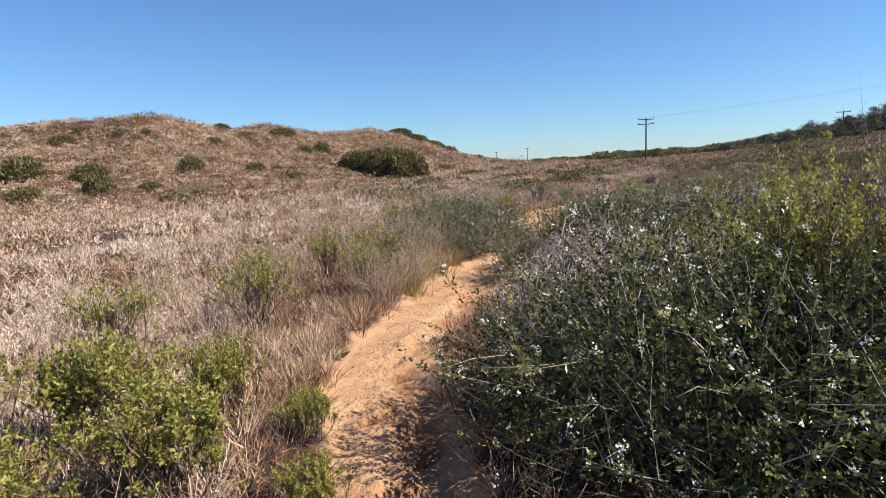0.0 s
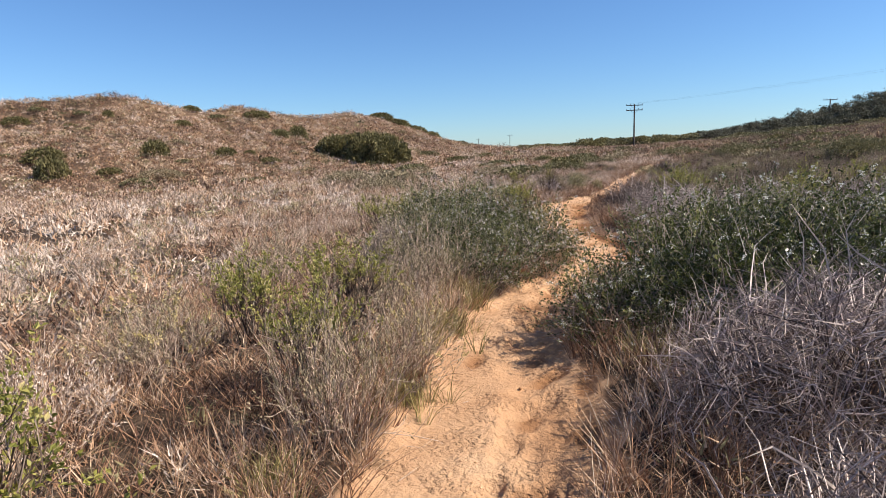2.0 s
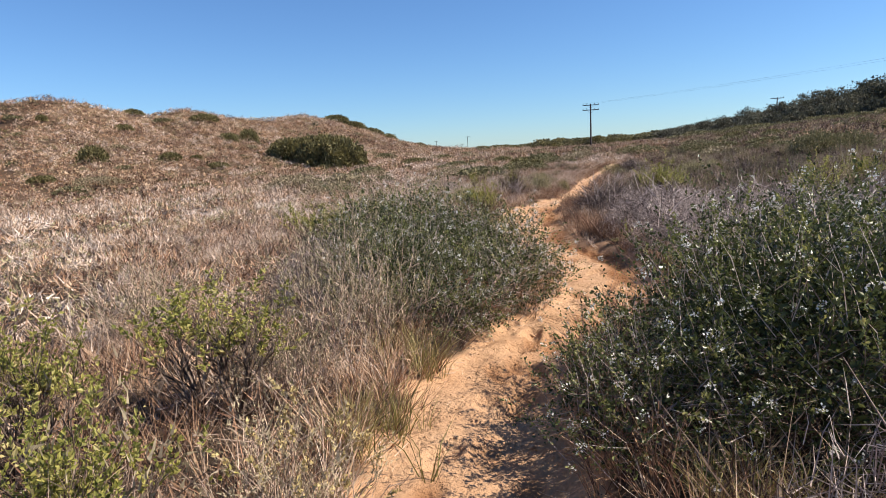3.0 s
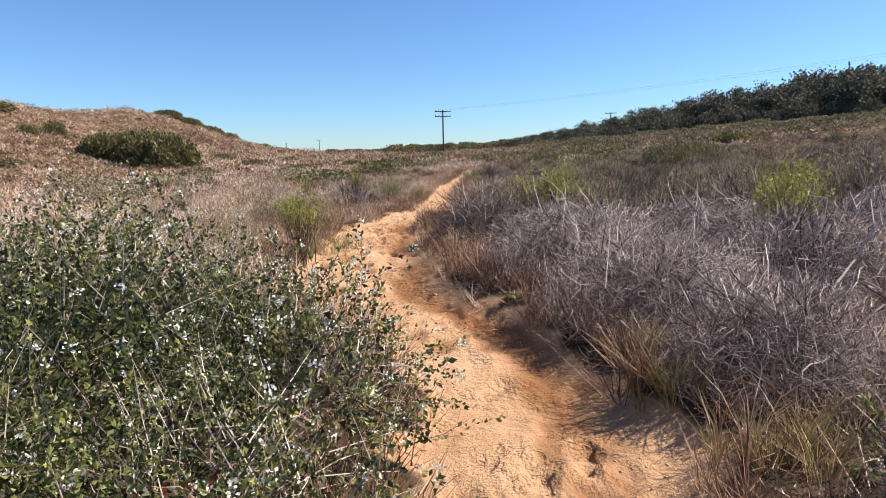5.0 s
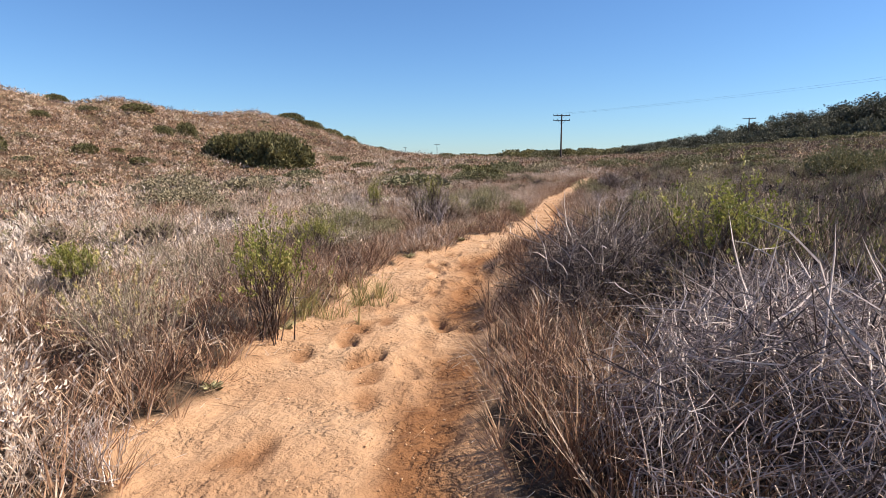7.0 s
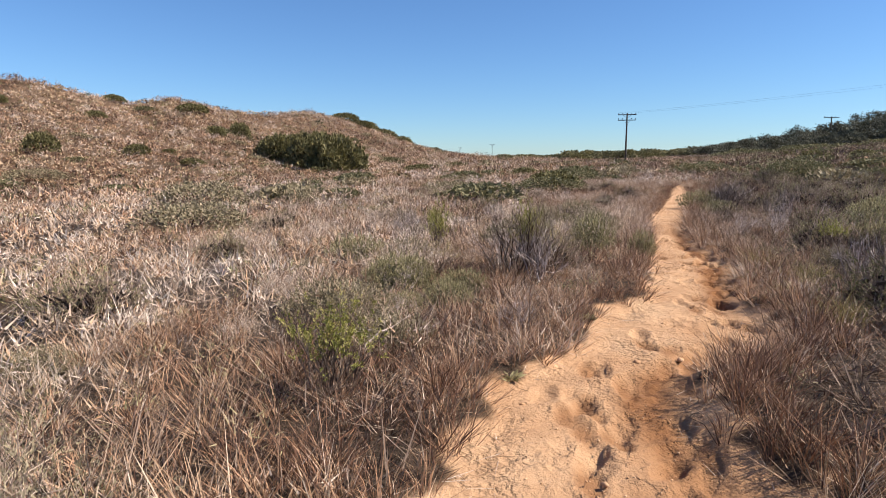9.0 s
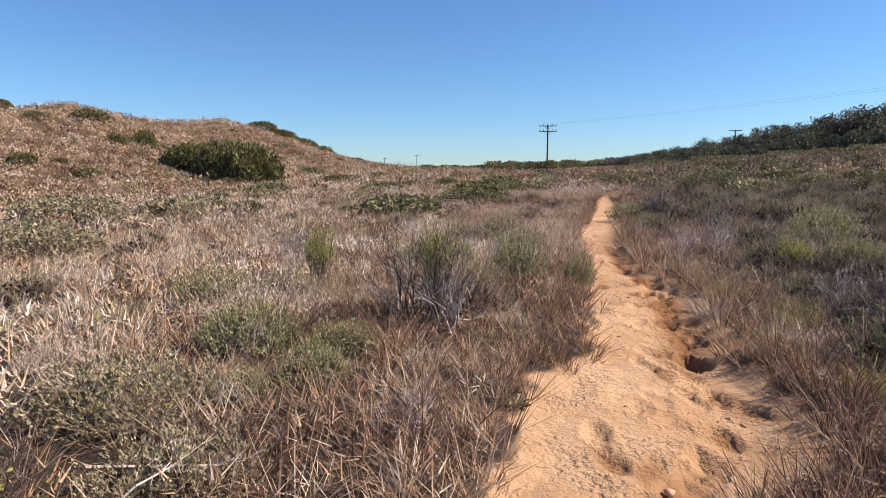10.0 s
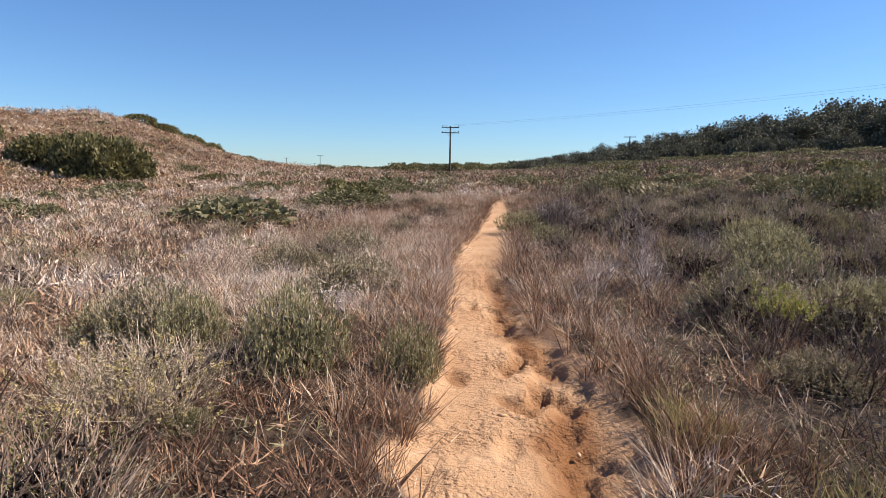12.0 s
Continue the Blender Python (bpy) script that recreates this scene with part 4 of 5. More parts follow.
COASTAL_LOOKS = ("grey-green low scrub shrub of dense twigs and small leaves", "olive green domed scrub shrub with brown twigs", "pale grey twiggy scrub shrub with sage leaves", "dark brown twiggy scrub shrub with few green leaves")
TALL_GREEN = lime_shrub(0.45, 1.2, 30, 420, LIME_LEAF, 4)

white = "dense dark green shrub dotted with small white flower clusters"
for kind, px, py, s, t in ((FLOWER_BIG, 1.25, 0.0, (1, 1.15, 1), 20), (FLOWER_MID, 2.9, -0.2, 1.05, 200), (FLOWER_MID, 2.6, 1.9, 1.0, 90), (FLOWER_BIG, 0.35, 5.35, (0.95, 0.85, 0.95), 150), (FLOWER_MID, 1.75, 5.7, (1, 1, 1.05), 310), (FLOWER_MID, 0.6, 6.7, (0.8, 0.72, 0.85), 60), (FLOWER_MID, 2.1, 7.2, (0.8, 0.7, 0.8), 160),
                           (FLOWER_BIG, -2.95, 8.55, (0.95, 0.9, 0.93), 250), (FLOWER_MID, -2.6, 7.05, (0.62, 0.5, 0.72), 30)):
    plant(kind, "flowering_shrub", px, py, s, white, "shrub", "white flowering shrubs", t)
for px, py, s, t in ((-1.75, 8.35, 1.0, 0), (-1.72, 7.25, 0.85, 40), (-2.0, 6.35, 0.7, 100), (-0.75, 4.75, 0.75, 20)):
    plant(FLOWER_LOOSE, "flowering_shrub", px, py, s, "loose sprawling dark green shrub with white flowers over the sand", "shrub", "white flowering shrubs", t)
grey = "tangled grey leafless shrub of interlaced dead twigs"
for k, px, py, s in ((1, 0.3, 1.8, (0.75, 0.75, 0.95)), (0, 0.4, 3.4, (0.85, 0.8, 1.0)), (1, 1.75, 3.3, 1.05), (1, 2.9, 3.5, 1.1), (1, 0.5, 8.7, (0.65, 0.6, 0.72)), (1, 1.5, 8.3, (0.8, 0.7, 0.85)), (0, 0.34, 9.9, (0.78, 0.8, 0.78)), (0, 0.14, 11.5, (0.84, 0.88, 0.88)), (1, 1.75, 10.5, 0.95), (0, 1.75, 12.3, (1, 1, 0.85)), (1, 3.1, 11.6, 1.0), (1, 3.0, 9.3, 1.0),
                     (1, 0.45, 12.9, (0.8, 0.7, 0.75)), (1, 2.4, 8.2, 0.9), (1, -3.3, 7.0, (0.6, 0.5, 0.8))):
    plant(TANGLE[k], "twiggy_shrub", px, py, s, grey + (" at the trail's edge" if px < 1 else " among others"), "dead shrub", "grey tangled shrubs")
# the first one's dark twigs stand in for a shrub lying in shade
for px, py, s in ((0.34, 6.95, (0.8, 0.7, 0.95)), (-0.55, 14.25, (1, 1, 0.95)), (-0.25, 15.2, (0.75, 0.75, 0.7)), (0.9, 20.5, (0.6, 0.6, 0.6)), (1.0, 31.4, 0.9)):
    plant(DARK_TANGLE, "dark_twiggy_shrub", px, py, s, "twiggy shrub coloured dark brown, overhanging the sandy trail", "shrub", "dark twiggy shrubs")
green = "bright yellow-green leafy shrub on bare brown stems"
for k, px, py, s in ((2, -1.15, -1.35, (1.1, 1.05, 1.0)), (2, -0.45, -1.25, 0.55), (2, -2.0, -0.9, 1.15), (2, -2.3, -1.75, 1.1), (2, -1.55, -1.9, 0.9), (2, -1.55, -0.45, (0.8, 0.8, 0.9)), (2, -2.8, -1.2, 1.1), (2, -0.85, -0.6, 0.5), (1, -3.2, 0.3, 1.0), (0, -2.57, 1.38, (1.25, 1.1, 1.05)), (1, -2.86, 4.76, (1.3, 1.2, 1.0)), (0, -2.4, 3.3, (0.85, 0.8, 0.85)), (0, -3.3, 4.0, 0.9), (0, -2.76, 12.95, (0.85, 0.85, 1.05)), (0, 0.4, 14.2, (1.15, 1.1, 1.25)),
                     (0, 2.2, 11.7, (1.1, 1.1, 1.2)), (1, 1.1, 16.5, 0.85), (0, -4.3, 20.5, (0.5, 0.5, 0.95)), (0, -3.05, 20.0, (0.5, 0.5, 1.05)), (0, 1.6, 1.9, 1.35), (1, 3.4, 3.2, 1.5), (0, 3.9, 14.6, 1.1), (1, 0.9, 22.6, 0.7), (1, -4.6, 9.6, 1.05), (1, -3.9, 9.1, 1.1), (0, -3.6, 15.9, 0.7), (2, -5.1, 13.9, 0.8)):
    plant(LIME[k], "green_shrub", px, py, s, green, "shrub", "yellow-green shrubs")
for k, px, py, s in ((0, -1.95, 2.7, (0.8, 0.8, 1.15)), (0, -2.49, 6.0, (1.0, 1.0, 1.15)), (0, -3.1, 6.9, 1.2), (1, -4.2, 1.8, 0.85), (1, -3.3, 12.3, (0.8, 0.8, 1.05)), (1, -3.6, 3.4, 0.95), (1, -1.95, 3.7, 0.8), (0, -4.3, 6.0, 1.1), (0, -2.55, 4.9, (0.8, 0.8, 1.0)), (1, -4.4, 11.4, 0.95), (0, -3.9, 14.2, 0.85)):
    plant(SAGE[k], "sage_shrub", px, py, s, ("upright grey-green sagebrush with fine stems", "upright sagebrush with faded yellow flower heads")[k], "shrub", "sagebrush shrubs")
for n in range(36):
    px, py = (rng.uniform(-7.5, -2.9), rng.uniform(-1, 28)) if n % 3 else (rng.uniform(1.2, 8), rng.uniform(12, 30))
    if n < 9:
        px, py = -3.0 - 0.8 * (n % 3) - rng.uniform(0, 0.4), -0.4 + 0.9 * (n // 3) + rng.uniform(-0.2, 0.2)
    plant(PALE[n % 2], "pale_dead_shrub", px, py, float(rng.uniform(0.7, 1.15)), "pale pinkish grey dried-out shrub with brittle stems", "dead shrub", "pale dried shrubs")
for px, py, s in ((-3.4, 10.3, 1.25), (-2.95, 10.7, 1.1), (-3.9, 10.9, 1.25), (-3.5, 11.3, 1.1), (-4.4, 10.2, 1.2), (-2.75, 0.9, 0.9), (-3.5, 2.4, 1.0)):
    plant(PALE[0], "pale_dead_shrub", px, py, s, "pale pinkish grey dried-out shrub with brittle stems", "dead shrub", "pale dried shrubs")
for k, px, py, s in LOW_SHRUBS:
    w = s if isinstance(s, tuple) else (s, s, s)
    plant(MOUND[k], "low_shrub", px, py, (w[0], w[1], w[2] * 1.08), "low rounded grey-green heathery shrub among dry grass", "shrub", "low rounded shrubs")
for k, px, py, s in ((0, -2.9, 19.95, (1.0, 1.0, 0.9)), (0, -3.15, 19.75, (1.1, 1.1, 1.0)), (1, -2.85, 19.6, (1.0, 1.0, 1.0)), (1, -3.4, 20.1, (1.0, 1.0, 0.95)), (1, -2.75, 22.7, 0.55), (0, -4.84, 25.0, 0.7), (0, 0.75, 28.9, (1.3, 1.3, 0.8)), (1, 0.6, 20.7, (0.9, 0.9, 0.9)), (1, 1.6, 19.4, 0.9), (1, 0.7, 24.9, 0.8), (0, 1.3, 18.0, 0.8), (1, 0.55, 17.3, 0.85), (0, 2.6, 17.0, 1.0), (1, 1.2, 26.6, 0.9),
                     (1, -4.6, 26.5, (1.1, 1.1, 0.8)), (0, 0.2, 14.7, 1.0), (0, 2.8, 13.4, 1.2), (2, 2.35, 0.1, (0.85, 0.85, 0.98)), (2, 2.5, 0.5, (0.9, 0.9, 1.0)), (2, 2.15, 0.4, (0.9, 0.9, 0.92)), (1, -5.6, 23.2, 0.9), (1, -2.5, 11.0, 0.5)):
    plant(BARE[k], "bare_shrub", px, py, s, ("leafless brown shrub with upright forking branches", "leafless bleached grey shrub with forking twigs", "tall leafless brown shrub with fine forking branches")[k], "dead shrub", "leafless shrubs")

for n in range(56):
    py = rng.uniform(13.5, 38)
    px = np.interp(py, TRAIL[:, 0], TRAIL[:, 1]) + rng.uniform(1.1, 2.2 + 0.28 * py)
    k, s = n % 8, float(rng.uniform(0.65, 1.05))
    if k in (0, 3, 6):
        plant(BARE[1], "bare_shrub", px, py, (s, s, s * 0.8), "leafless bleached grey shrub with forking twigs", "dead shrub", "leafless shrubs")
    elif k in (1, 5):
        plant(BARE[0], "bare_shrub", px, py, (s, s, s * 0.65), "leafless brown shrub with upright forking branches", "dead shrub", "leafless shrubs")
    elif k in (2, 7):
        plant(SAGE[0], "sage_shrub", px, py, (s * 1.1, s * 1.1, s * 0.75), "upright grey-green sagebrush with fine stems", "shrub", "sagebrush shrubs")
    else:
        plant(MOUND[n % 3], "low_shrub", px, py, s * 1.3, "low rounded grey-green heathery shrub among dry grass", "shrub", "low rounded shrubs")

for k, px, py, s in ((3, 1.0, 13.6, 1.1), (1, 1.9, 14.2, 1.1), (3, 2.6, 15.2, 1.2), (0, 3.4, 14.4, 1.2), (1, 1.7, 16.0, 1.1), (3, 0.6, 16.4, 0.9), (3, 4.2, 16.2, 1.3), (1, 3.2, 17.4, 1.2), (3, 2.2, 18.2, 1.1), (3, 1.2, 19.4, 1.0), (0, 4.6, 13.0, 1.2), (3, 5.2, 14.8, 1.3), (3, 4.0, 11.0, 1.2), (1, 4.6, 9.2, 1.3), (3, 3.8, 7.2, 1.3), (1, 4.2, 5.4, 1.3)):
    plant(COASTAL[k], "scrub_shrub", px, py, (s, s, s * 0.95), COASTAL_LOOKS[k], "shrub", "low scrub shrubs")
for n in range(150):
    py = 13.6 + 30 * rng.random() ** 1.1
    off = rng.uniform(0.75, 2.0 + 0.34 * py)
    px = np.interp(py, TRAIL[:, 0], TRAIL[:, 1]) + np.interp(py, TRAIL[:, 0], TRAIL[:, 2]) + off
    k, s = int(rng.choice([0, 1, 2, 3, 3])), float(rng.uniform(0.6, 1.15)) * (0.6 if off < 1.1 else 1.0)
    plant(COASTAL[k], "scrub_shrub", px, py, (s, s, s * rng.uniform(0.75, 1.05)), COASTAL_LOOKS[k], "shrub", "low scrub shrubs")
for n in range(46):
    py = rng.uniform(16, 44)
    px = np.interp(py, TRAIL[:, 0], TRAIL[:, 1]) - rng.uniform(1.4, 2.5 + 0.24 * py)
    k, s = int(rng.choice([0, 2, 2, 3])), float(rng.uniform(0.45, 0.85))
    plant(COASTAL[k], "scrub_shrub", px, py, (s, s, s * 0.8), COASTAL_LOOKS[k], "shrub", "low scrub shrubs")

for n in range(54):
    py = rng.uniform(14.5, 30)
    px = np.interp(py, TRAIL[:, 0], TRAIL[:, 1]) - rng.uniform(1.1, 5.5)
    k, s = n % 9, float(rng.uniform(0.4, 0.75))
    if k in (0, 3, 6):
        plant(PALE[n % 2], "pale_dead_shrub", px, py, (s, s, s * 0.8), "pale pinkish grey dried-out shrub with brittle stems", "dead shrub", "pale dried shrubs")
    elif k in (1, 5):
        plant(BARE[1], "bare_shrub", px, py, (s, s, s * 0.7), "leafless bleached grey shrub with forking twigs", "dead shrub", "leafless shrubs")
    elif k in (2, 7):
        plant(MOUND[n % 3], "low_shrub", px, py, s * 1.2, "low rounded grey-green heathery shrub among dry grass", "shrub", "low rounded shrubs")
    elif k == 4:
        plant(SAGE[1], "sage_shrub", px, py, (s, s, s * 0.8), "upright sagebrush with faded yellow flower heads", "shrub", "sagebrush shrubs")
    else:
        plant(BARE[0], "bare_shrub", px, py, (s, s, s * 0.6), "leafless brown shrub with upright forking branches", "dead shrub", "leafless shrubs")

plant(TALL_GREEN, "green_shrub", 1.75, 0.25, (1.0, 1.0, 1.1), "tall green leafy shrub rising behind the flowering shrub", "shrub", "yellow-green shrubs")

# ---- bushes of the middle distance and the hills ----
FAR_A, FAR_B = far_bush(1600, 0.12, FAR_GREEN, 1), far_bush(1100, 0.125, FAR_OLIVE, 2, 0.6)
FAR_C = far_bush(900, 0.125, SAGE_LEAF, 3, 0.55)
FAR_D = far_bush(800, 0.14, TREE_LEAF, 5)
NEAR_B, NEAR_C = far_bush(3600, 0.055, FAR_OLIVE, 6, 0.6), far_bush(3000, 0.055, SAGE_LEAF, 7, 0.55)
BIG = far_bush(9000, 0.075, FAR_GREEN, 4, 0.62)
plant(BIG, "evergreen_bush", -32.2, 73.5, (4.9, 3.8, 6.4), "large rounded dark evergreen bush at the foot of the hill", "bush", "evergreen bushes", 0)
plant(BIG, "evergreen_bush", -37.6, 75.0, (4.4, 3.2, 4.6), "large rounded dark evergreen bush at the foot of the hill", "bush", "evergreen bushes", 140)
dark = "dark green rounded bush on the dry brown hillside"
for px, py, w, h in ((-50.3, 55.6, 3.0, 1.7), (-57.5, 48.4, 4.2, 1.6), (-64.5, 46, 5.0, 2.4), (-46, 62, 2.6, 1.0), (-56.9, 40, 3.2, 1.4), (-72.7, 58, 3.4, 1.0), (-57.7, 69.3, 2.4, 0.8), (-64.5, 64, 1.4, 0.8), (-47.2, 76, 2.4, 1.2), (-54.3, 81.5, 4.4, 1.1), (-52.6, 44.8, 3.2, 2.2), (-47.1, 80.7, 2.8, 1.8), (-62.8, 77.5, 3.0, 0.9),
                     (-46.5, 110.5, 5.5, 1.5), (-44.6, 113.5, 6.0, 1.5), (-42.6, 117, 6.0, 1.4), (-40.5, 121, 6.0, 1.5), (-38.5, 125, 5.0, 1.1), (-43.8, 111.5, 5.0, 1.4), (-41.5, 115.5, 5.5, 1.4), (-39.5, 119, 5.0, 1.3)):
    plant(FAR_A, "hillside_bush", px, py, (w / 2, w / 2, h * 1.35), dark, "bush", "dark hillside bushes")
for n in range(230):
    if n >= 120:
        px, py = (rng.uniform(-30, 16), rng.uniform(48, 120)) if n % 2 else (rng.uniform(7, 62), rng.uniform(38, 120))
    elif n < 70:
        px, py = rng.uniform(-42, 9), rng.uniform(32, 118)
    elif n < 95:
        px, py = rng.uniform(8, 60), rng.uniform(35, 120)
    else:
        px, py = rng.uniform(-80, -40), rng.uniform(35, 85)
    if abs(px - float(np.interp(py, TRAIL[:, 0], TRAIL[:, 1]))) < 2.6:
        px -= 6
    s = rng.uniform(0.5, 1.25)
    kind = (FAR_B, FAR_C, FAR_B, FAR_A)[int(rng.integers(4))]
    plant(kind, "scrub_bush", px, py, (s * 1.25, s * 1.25, s * rng.uniform(0.8, 1.1)), "low olive and grey scrub bush on the open flat", "bush", "scattered scrub bushes")
for px, py, w, h in ((10.2, 36.2, 3.0, 1.4), (12.0, 36.8, 2.4, 1.2), (6.4, 46.3, 3.6, 1.1), (12.8, 43.2, 3.6, 1.0), (-4.5, 38, 3.4, 0.6), (-4.2, 46, 3.4, 0.7), (-8.8, 39, 2.6, 0.6), (3.5, 56, 4.5, 0.9), (-14.9, 30, 3.4, 1.0), (-11.6, 30.3, 1.2, 0.7), (-10.4, 23.5, 2.4, 0.7), (-45.4, 50.6, 5.0, 1.0)):
    plant(NEAR_B if px > -8 else NEAR_C, "scrub_bush", px, py, (w / 2, w / 2, h * 1.45), "broad low scrub bush, olive green and grey", "bush", "scattered scrub bushes")
for n in range(34):
    a, d = radians(8 + n * 1.0), rng.uniform(112, 150)
    plant(FAR_B, "crest_bush", d * math.sin(a), d * math.cos(a) + 6, (rng.uniform(2.2, 4), rng.uniform(2, 3), rng.uniform(1.2, 2)), "low olive green bush along the crest below the trees", "bush", "bushes along the crest")
for n in range(40):
    a, d = radians(-13 + n * 0.55), rng.uniform(190, 290)
    plant(FAR_A if n % 2 else FAR_B, "valley_bush", d * math.sin(a), d * math.cos(a) + 6, (rng.uniform(4, 8), 4, rng.uniform(2.4, 4.6)), "distant dark green bushes at the end of the valley", "bush", "distant valley bushes")

# ---- small plants at the sand's edge ----
def weed(count, size, material, seed):
    w = normed(unit(count) * [[1, 1, 0.4]] + [[0, 0, 0.5]])
    return {"foliage": plant_mesh("foliage", [leaves(np.zeros((count, 3)) + w * rng.uniform(0, 0.5, (count, 1)) * size, w, rng.uniform(size * 0.5, size, count), 0.2, rng.uniform(0, 1, count))], material)}


WEED, RED = weed(46, 0.13, HEATHER_LEAF, 1), weed(120, 0.16, RED_LEAF, 2)
for px, py, s in ((-1.52, 0.95, 0.85), (-2.66, 12.03, 0.5), (-2.7, 16.6, 0.6), (-2.78, 13.2, 0.6), (-2.3, 18.2, 0.7), (-0.55, 10.6, 0.7), (-1.95, 1.9, 0.7)):
    plant(WEED, "green_weed", px, py, s, "small green weed growing at the edge of the sandy trail", "weed", "weeds at the edge")
for px, py, s in ((-2.15, 7.45, 1.3), (-2.0, 7.7, 0.9), (-1.75, 6.9, 0.7)):
    plant(RED, "red_weed", px, py, s, "patch of rusty red leaves under the flowering shrub", "weed", "red-leaved weeds")

# ---- trees on the rise ----
TREES = [tree_kind(8.0, 3.6, 1), tree_kind(7.0, 3.8, 2), tree_kind(9.0, 3.2, 3), tree_kind(6.5, 4.0, 4)]
for n in range(115):
    f = n / 115
    az = 7 + 37 * f
    a = radians(az + rng.uniform(-0.4, 0.4))
    d = rng.uniform(155, 225)
    want = np.interp(az, [6, 11, 16, 20.5, 25, 29, 33, 36, 44], [0.9, 2.1, 3.0, 3.95, 4.65, 5.15, 5.7, 6.1, 6.6])
    px, py = d * math.sin(a) - 1, d * math.cos(a) + 7
    top = 1.3 + d * math.tan(radians(want)) - on_ground(px, py)
    k = int(rng.integers(4))
    s = max(0.3, top / (8.0, 7.0, 9.0, 6.5)[k] * rng.uniform(0.62, 1.0))
    plant(TREES[k], "evergreen_tree", px, py, (max(s, 0.8), max(s, 0.8), s), "wind-shaped dark evergreen tree in a wood on the rise", "tree", "trees of the wood")
for n in range(70):
    az = 8 + 36 * n / 70
    a, d = radians(az), rng.uniform(150, 168)
    tall = np.interp(az, [8, 20, 44], [1.5, 3.6, 5.0]) * rng.uniform(0.7, 1.2)
    plant(FAR_D, "undergrowth_bush", d * math.sin(a) - 1, d * math.cos(a) + 7, (rng.uniform(2.2, 3.8), 2.5, tall * 1.2), "dark evergreen undergrowth at the edge of the wood", "bush", "undergrowth bushes")

# ---- clods, stones and fallen bits on the sand ----
def lumps(x, y, size, flat=0.6):
    n = len(x)
    corner = np.array([(1, 0, 0), (0, 1, 0), (-1, 0, 0), (0, -1, 0), (0, 0, 1), (0, 0, -1)], float)
    face = np.array([(0, 1, 4), (1, 2, 4), (2, 3, 4), (3, 0, 4), (1, 0, 5), (2, 1, 5), (3, 2, 5), (0, 3, 5)])
    v = corner[None] * rng.uniform(0.6, 1.25, (n, 6, 1)) + rng.normal(0, 0.15, (n, 6, 3))
    t = rng.uniform(0, 2 * np.pi, n)[:, None]
    v = np.stack([v[..., 0] * np.cos(t) - v[..., 1] * np.sin(t), v[..., 0] * np.sin(t) + v[..., 1] * np.cos(t), v[..., 2] * flat], -1) * size[:, None, None]
    z = height(x, y) + relief(x, y)[0]
    v = v + np.stack([x, y, z + size * 0.1], -1)[:, None]
    return v.reshape(-1, 3), (face[None] + (np.arange(n) * 6)[:, None, None]).reshape(-1, 3), np.repeat(rng.random(n), 6)


CLOD = plant_material("crumbled_soil", [(0.0, (0.30, 0.155, 0.075)), (0.5, (0.48, 0.285, 0.16)), (1.0, (0.58, 0.375, 0.23))], 0.95, 0.0)
yy = rng.uniform(-1, 28, 6500)
xx = np.interp(yy, TRAIL[:, 0], TRAIL[:, 1]) + np.interp(yy, TRAIL[:, 0], TRAIL[:, 2]) * np.clip(rng.normal(0.15, 0.5, 6500), -0.95, 1.0)
keep = lattice(xx * 2.1, yy * 1.4, 37) > -0.1
stuff("soil_crumbs", [lumps(xx[keep], yy[keep], rng.uniform(0.003, 0.010, int(keep.sum())))], CLOD, "crumbled clods of orange sandy soil on the trail", "soil", True)
for n in range(26):
    py = rng.uniform(0.5, 24)
    px = float(np.interp(py, TRAIL[:, 0], TRAIL[:, 1]) + np.interp(py, TRAIL[:, 0], TRAIL[:, 2]) * rng.uniform(-0.8, 0.9))
    v, f, t = lumps(np.array([px]), np.array([py]), np.array([rng.uniform(0.016, 0.032)]), 0.75)
    tagged(new("soil_clod", mesh_from("soil_clod", v, f, {"tint": t}, CLOD, True)), "loose lump of orange soil lying on the sandy trail", "clod", "soil clods")
litter_y = rng.uniform(-1, 30, 2600)
edge = rng.choice([-1, 1], 2600) * np.clip(rng.normal(1.0, 0.2, 2600), 0.3, 1.5)
litter_x = np.interp(litter_y, TRAIL[:, 0], TRAIL[:, 1]) + np.interp(litter_y, TRAIL[:, 0], TRAIL[:, 2]) * edge
lz = height(litter_x, litter_y) + relief(litter_x, litter_y)[0] + 0.006
turn = rng.uniform(0, 2 * np.pi, 2600)
ln = rng.uniform(0.03, 0.16, 2600)
a = np.stack([litter_x, litter_y, lz], -1)
stuff("straw_litter", [sticks(a, a + np.stack([np.cos(turn) * ln, np.sin(turn) * ln, rng.uniform(0, 0.02, 2600)], -1), 0.0016, 0.0008, rng.uniform(0.3, 1, 2600))], DRY_GRASS, "fallen straw and twigs littering the edges of the trail", "litter")


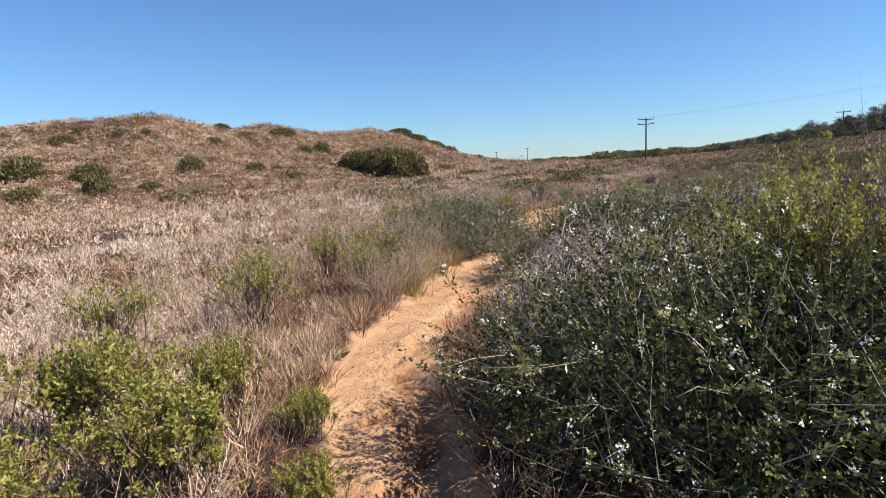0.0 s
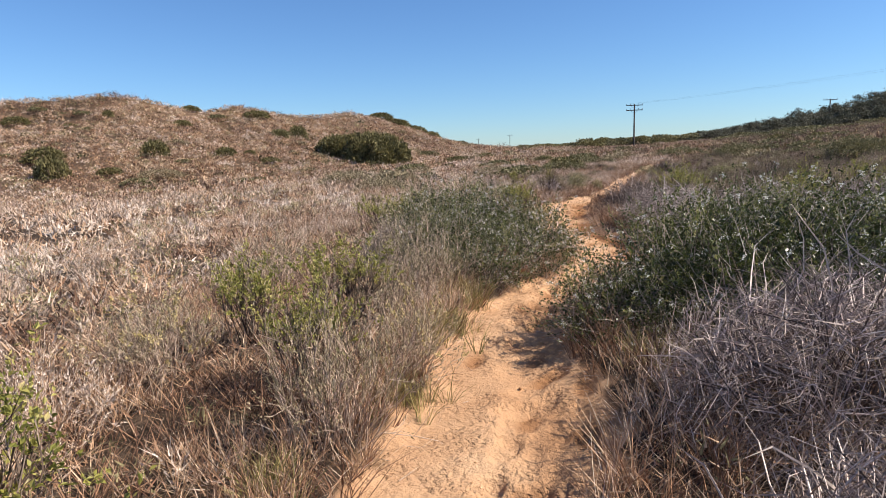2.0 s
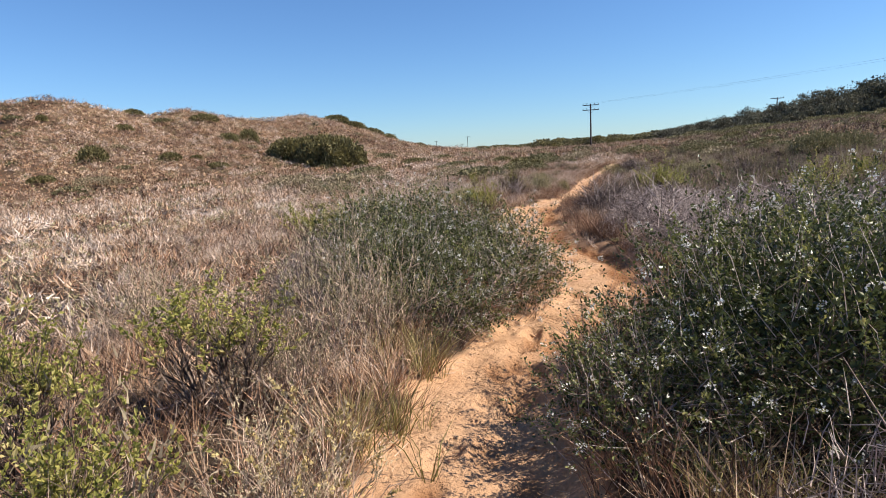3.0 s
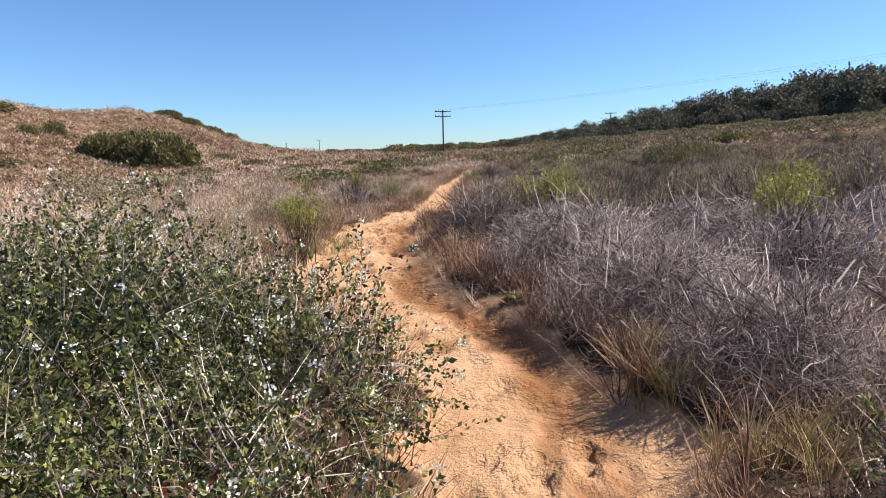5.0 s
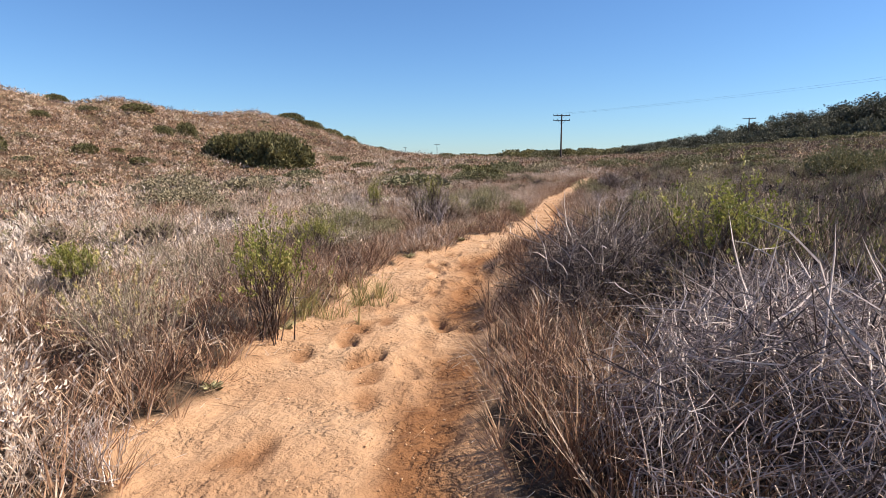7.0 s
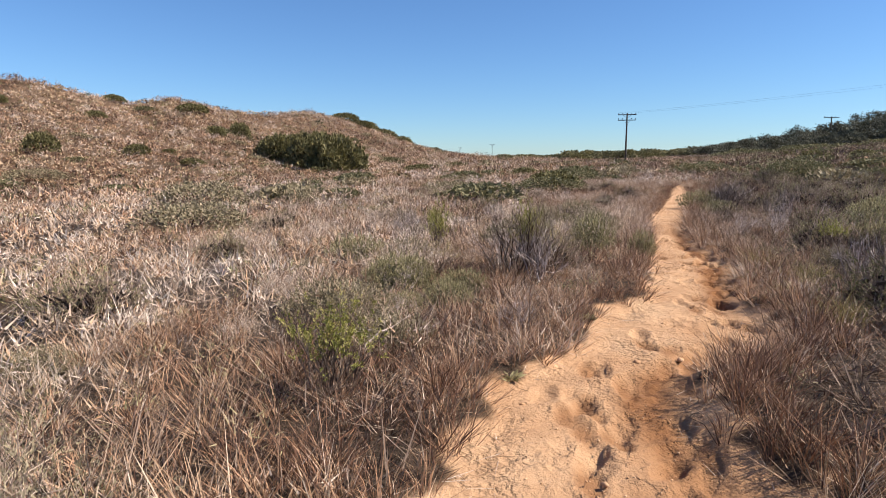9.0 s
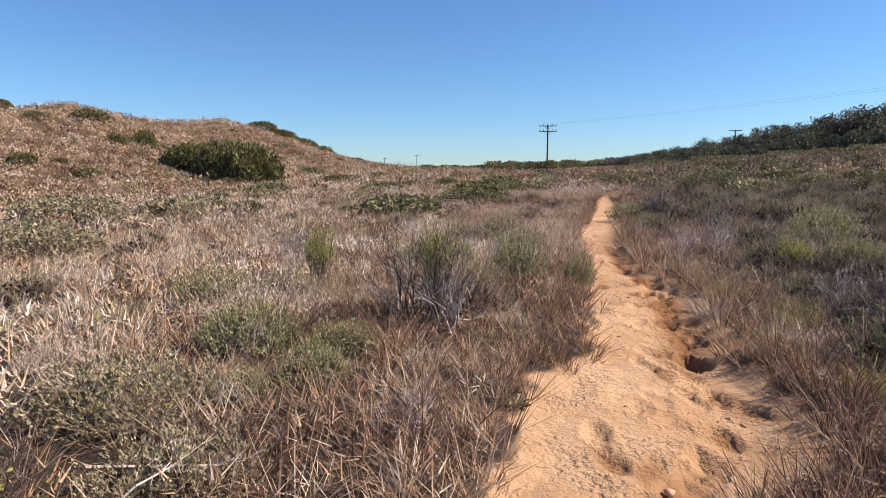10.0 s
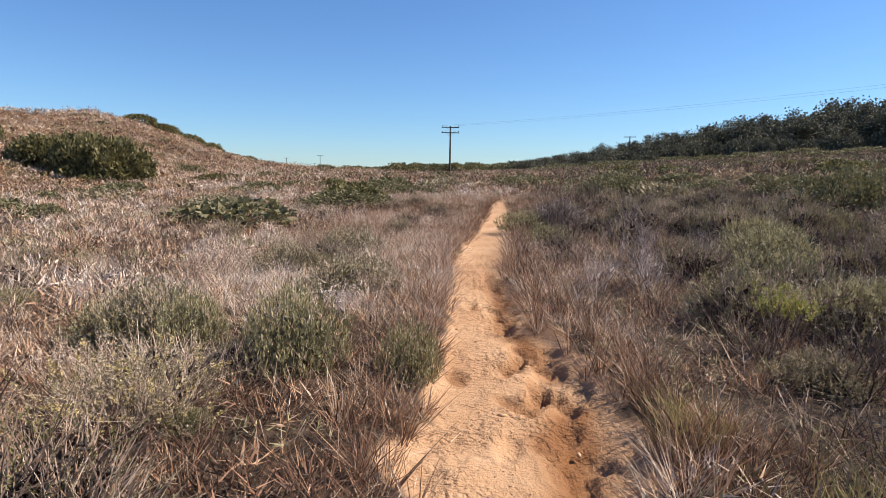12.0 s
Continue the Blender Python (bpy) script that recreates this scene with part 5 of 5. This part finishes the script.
# ---- bleached branches lying in the scrub ----
def dead_branch(x, y, z, length, turn, rise, radius, label):
    root, way = np.array([[0.0, 0, 0]]), normed(np.array([[math.cos(radians(turn)), math.sin(radians(turn)), rise]]))
    segs, _ = grow(root, way, np.array([length * 0.65]), np.array([radius * 0.6]), 3, 3, 0.5, 0.5, 0.0, 0.35)
    ob = new("dead_branch")
    ob.matrix_world = pose(x, y, on_ground(x, y) + z)
    tagged(ob, label, "dead branch", "bleached dead branches")
    part("limb", plant_mesh("limb", twig_pieces(segs[:2], 0.6, 0.9), TWIG), ob)
    tagged(part("twigwork", plant_mesh("twigwork", twig_pieces(segs[2:], 0.5, 0.9), TWIG), ob), kind="stuff")


bleached = "sun-bleached bare dead branch lying across the scrub"
for args in ((2.0, -0.6, 0.95, 0.7, 40, 0.5, 0.012), (1.9, 0.6, 1.0, 0.6, 150, 0.35, 0.01), (-4.0, 16.9, 0.12, 0.8, 20, 0.15, 0.012), (-3.7, 16.6, 0.1, 0.6, 60, 0.3, 0.01), (-2.7, 22.7, 0.2, 0.75, 15, 0.4, 0.014), (-2.4, 6.6, 0.2, 0.5, 200, 0.6, 0.01), (0.9, 9.0, 0.35, 0.8, 30, 0.5, 0.012), (1.7, 12.3, 0.55, 0.6, 30, 0.4, 0.01), (-2.3, 22.0, 0.1, 0.6, 100, 0.5, 0.009), (-5.4, 20.6, 0.15, 0.9, 70, 0.4, 0.012)):
    dead_branch(*args, bleached)

# ---- wires of the power line ----
utility_pole(92, 38, 9.5, 60, [(0.25, 1.5)], "weathered dark wooden utility pole with crossarms and insulators")
for k, off in enumerate((-1.3, 1.3)):
    a, b = Vector((off, 123.5, on_ground(0, 123.6) + 8.4)), Vector((92 + off * 0.6, 38 + off * 0.8, on_ground(92, 38) + 9.5))
    pts = [a.lerp(b, t / 16) - Vector((0, 0, 1.6 * 4 * (t / 16) * (1 - t / 16))) for t in range(17)]
    ring = np.array([(0, 0.006, 0), (0, 0, 0.006), (0, -0.006, 0), (0, 0, -0.006)])
    verts = np.concatenate([np.array(p) + ring for p in pts])
    faces = np.array([(4 * t + c, 4 * t + (c + 1) % 4, 4 * t + 4 + (c + 1) % 4, 4 * t + 4 + c) for t in range(16) for c in range(4)])
    me = mesh_from("power_wire", verts, faces, (), WIRE)
    tagged(new("power_wire", me), "thin dull power wire sagging from the utility pole", "wire", "power wires")
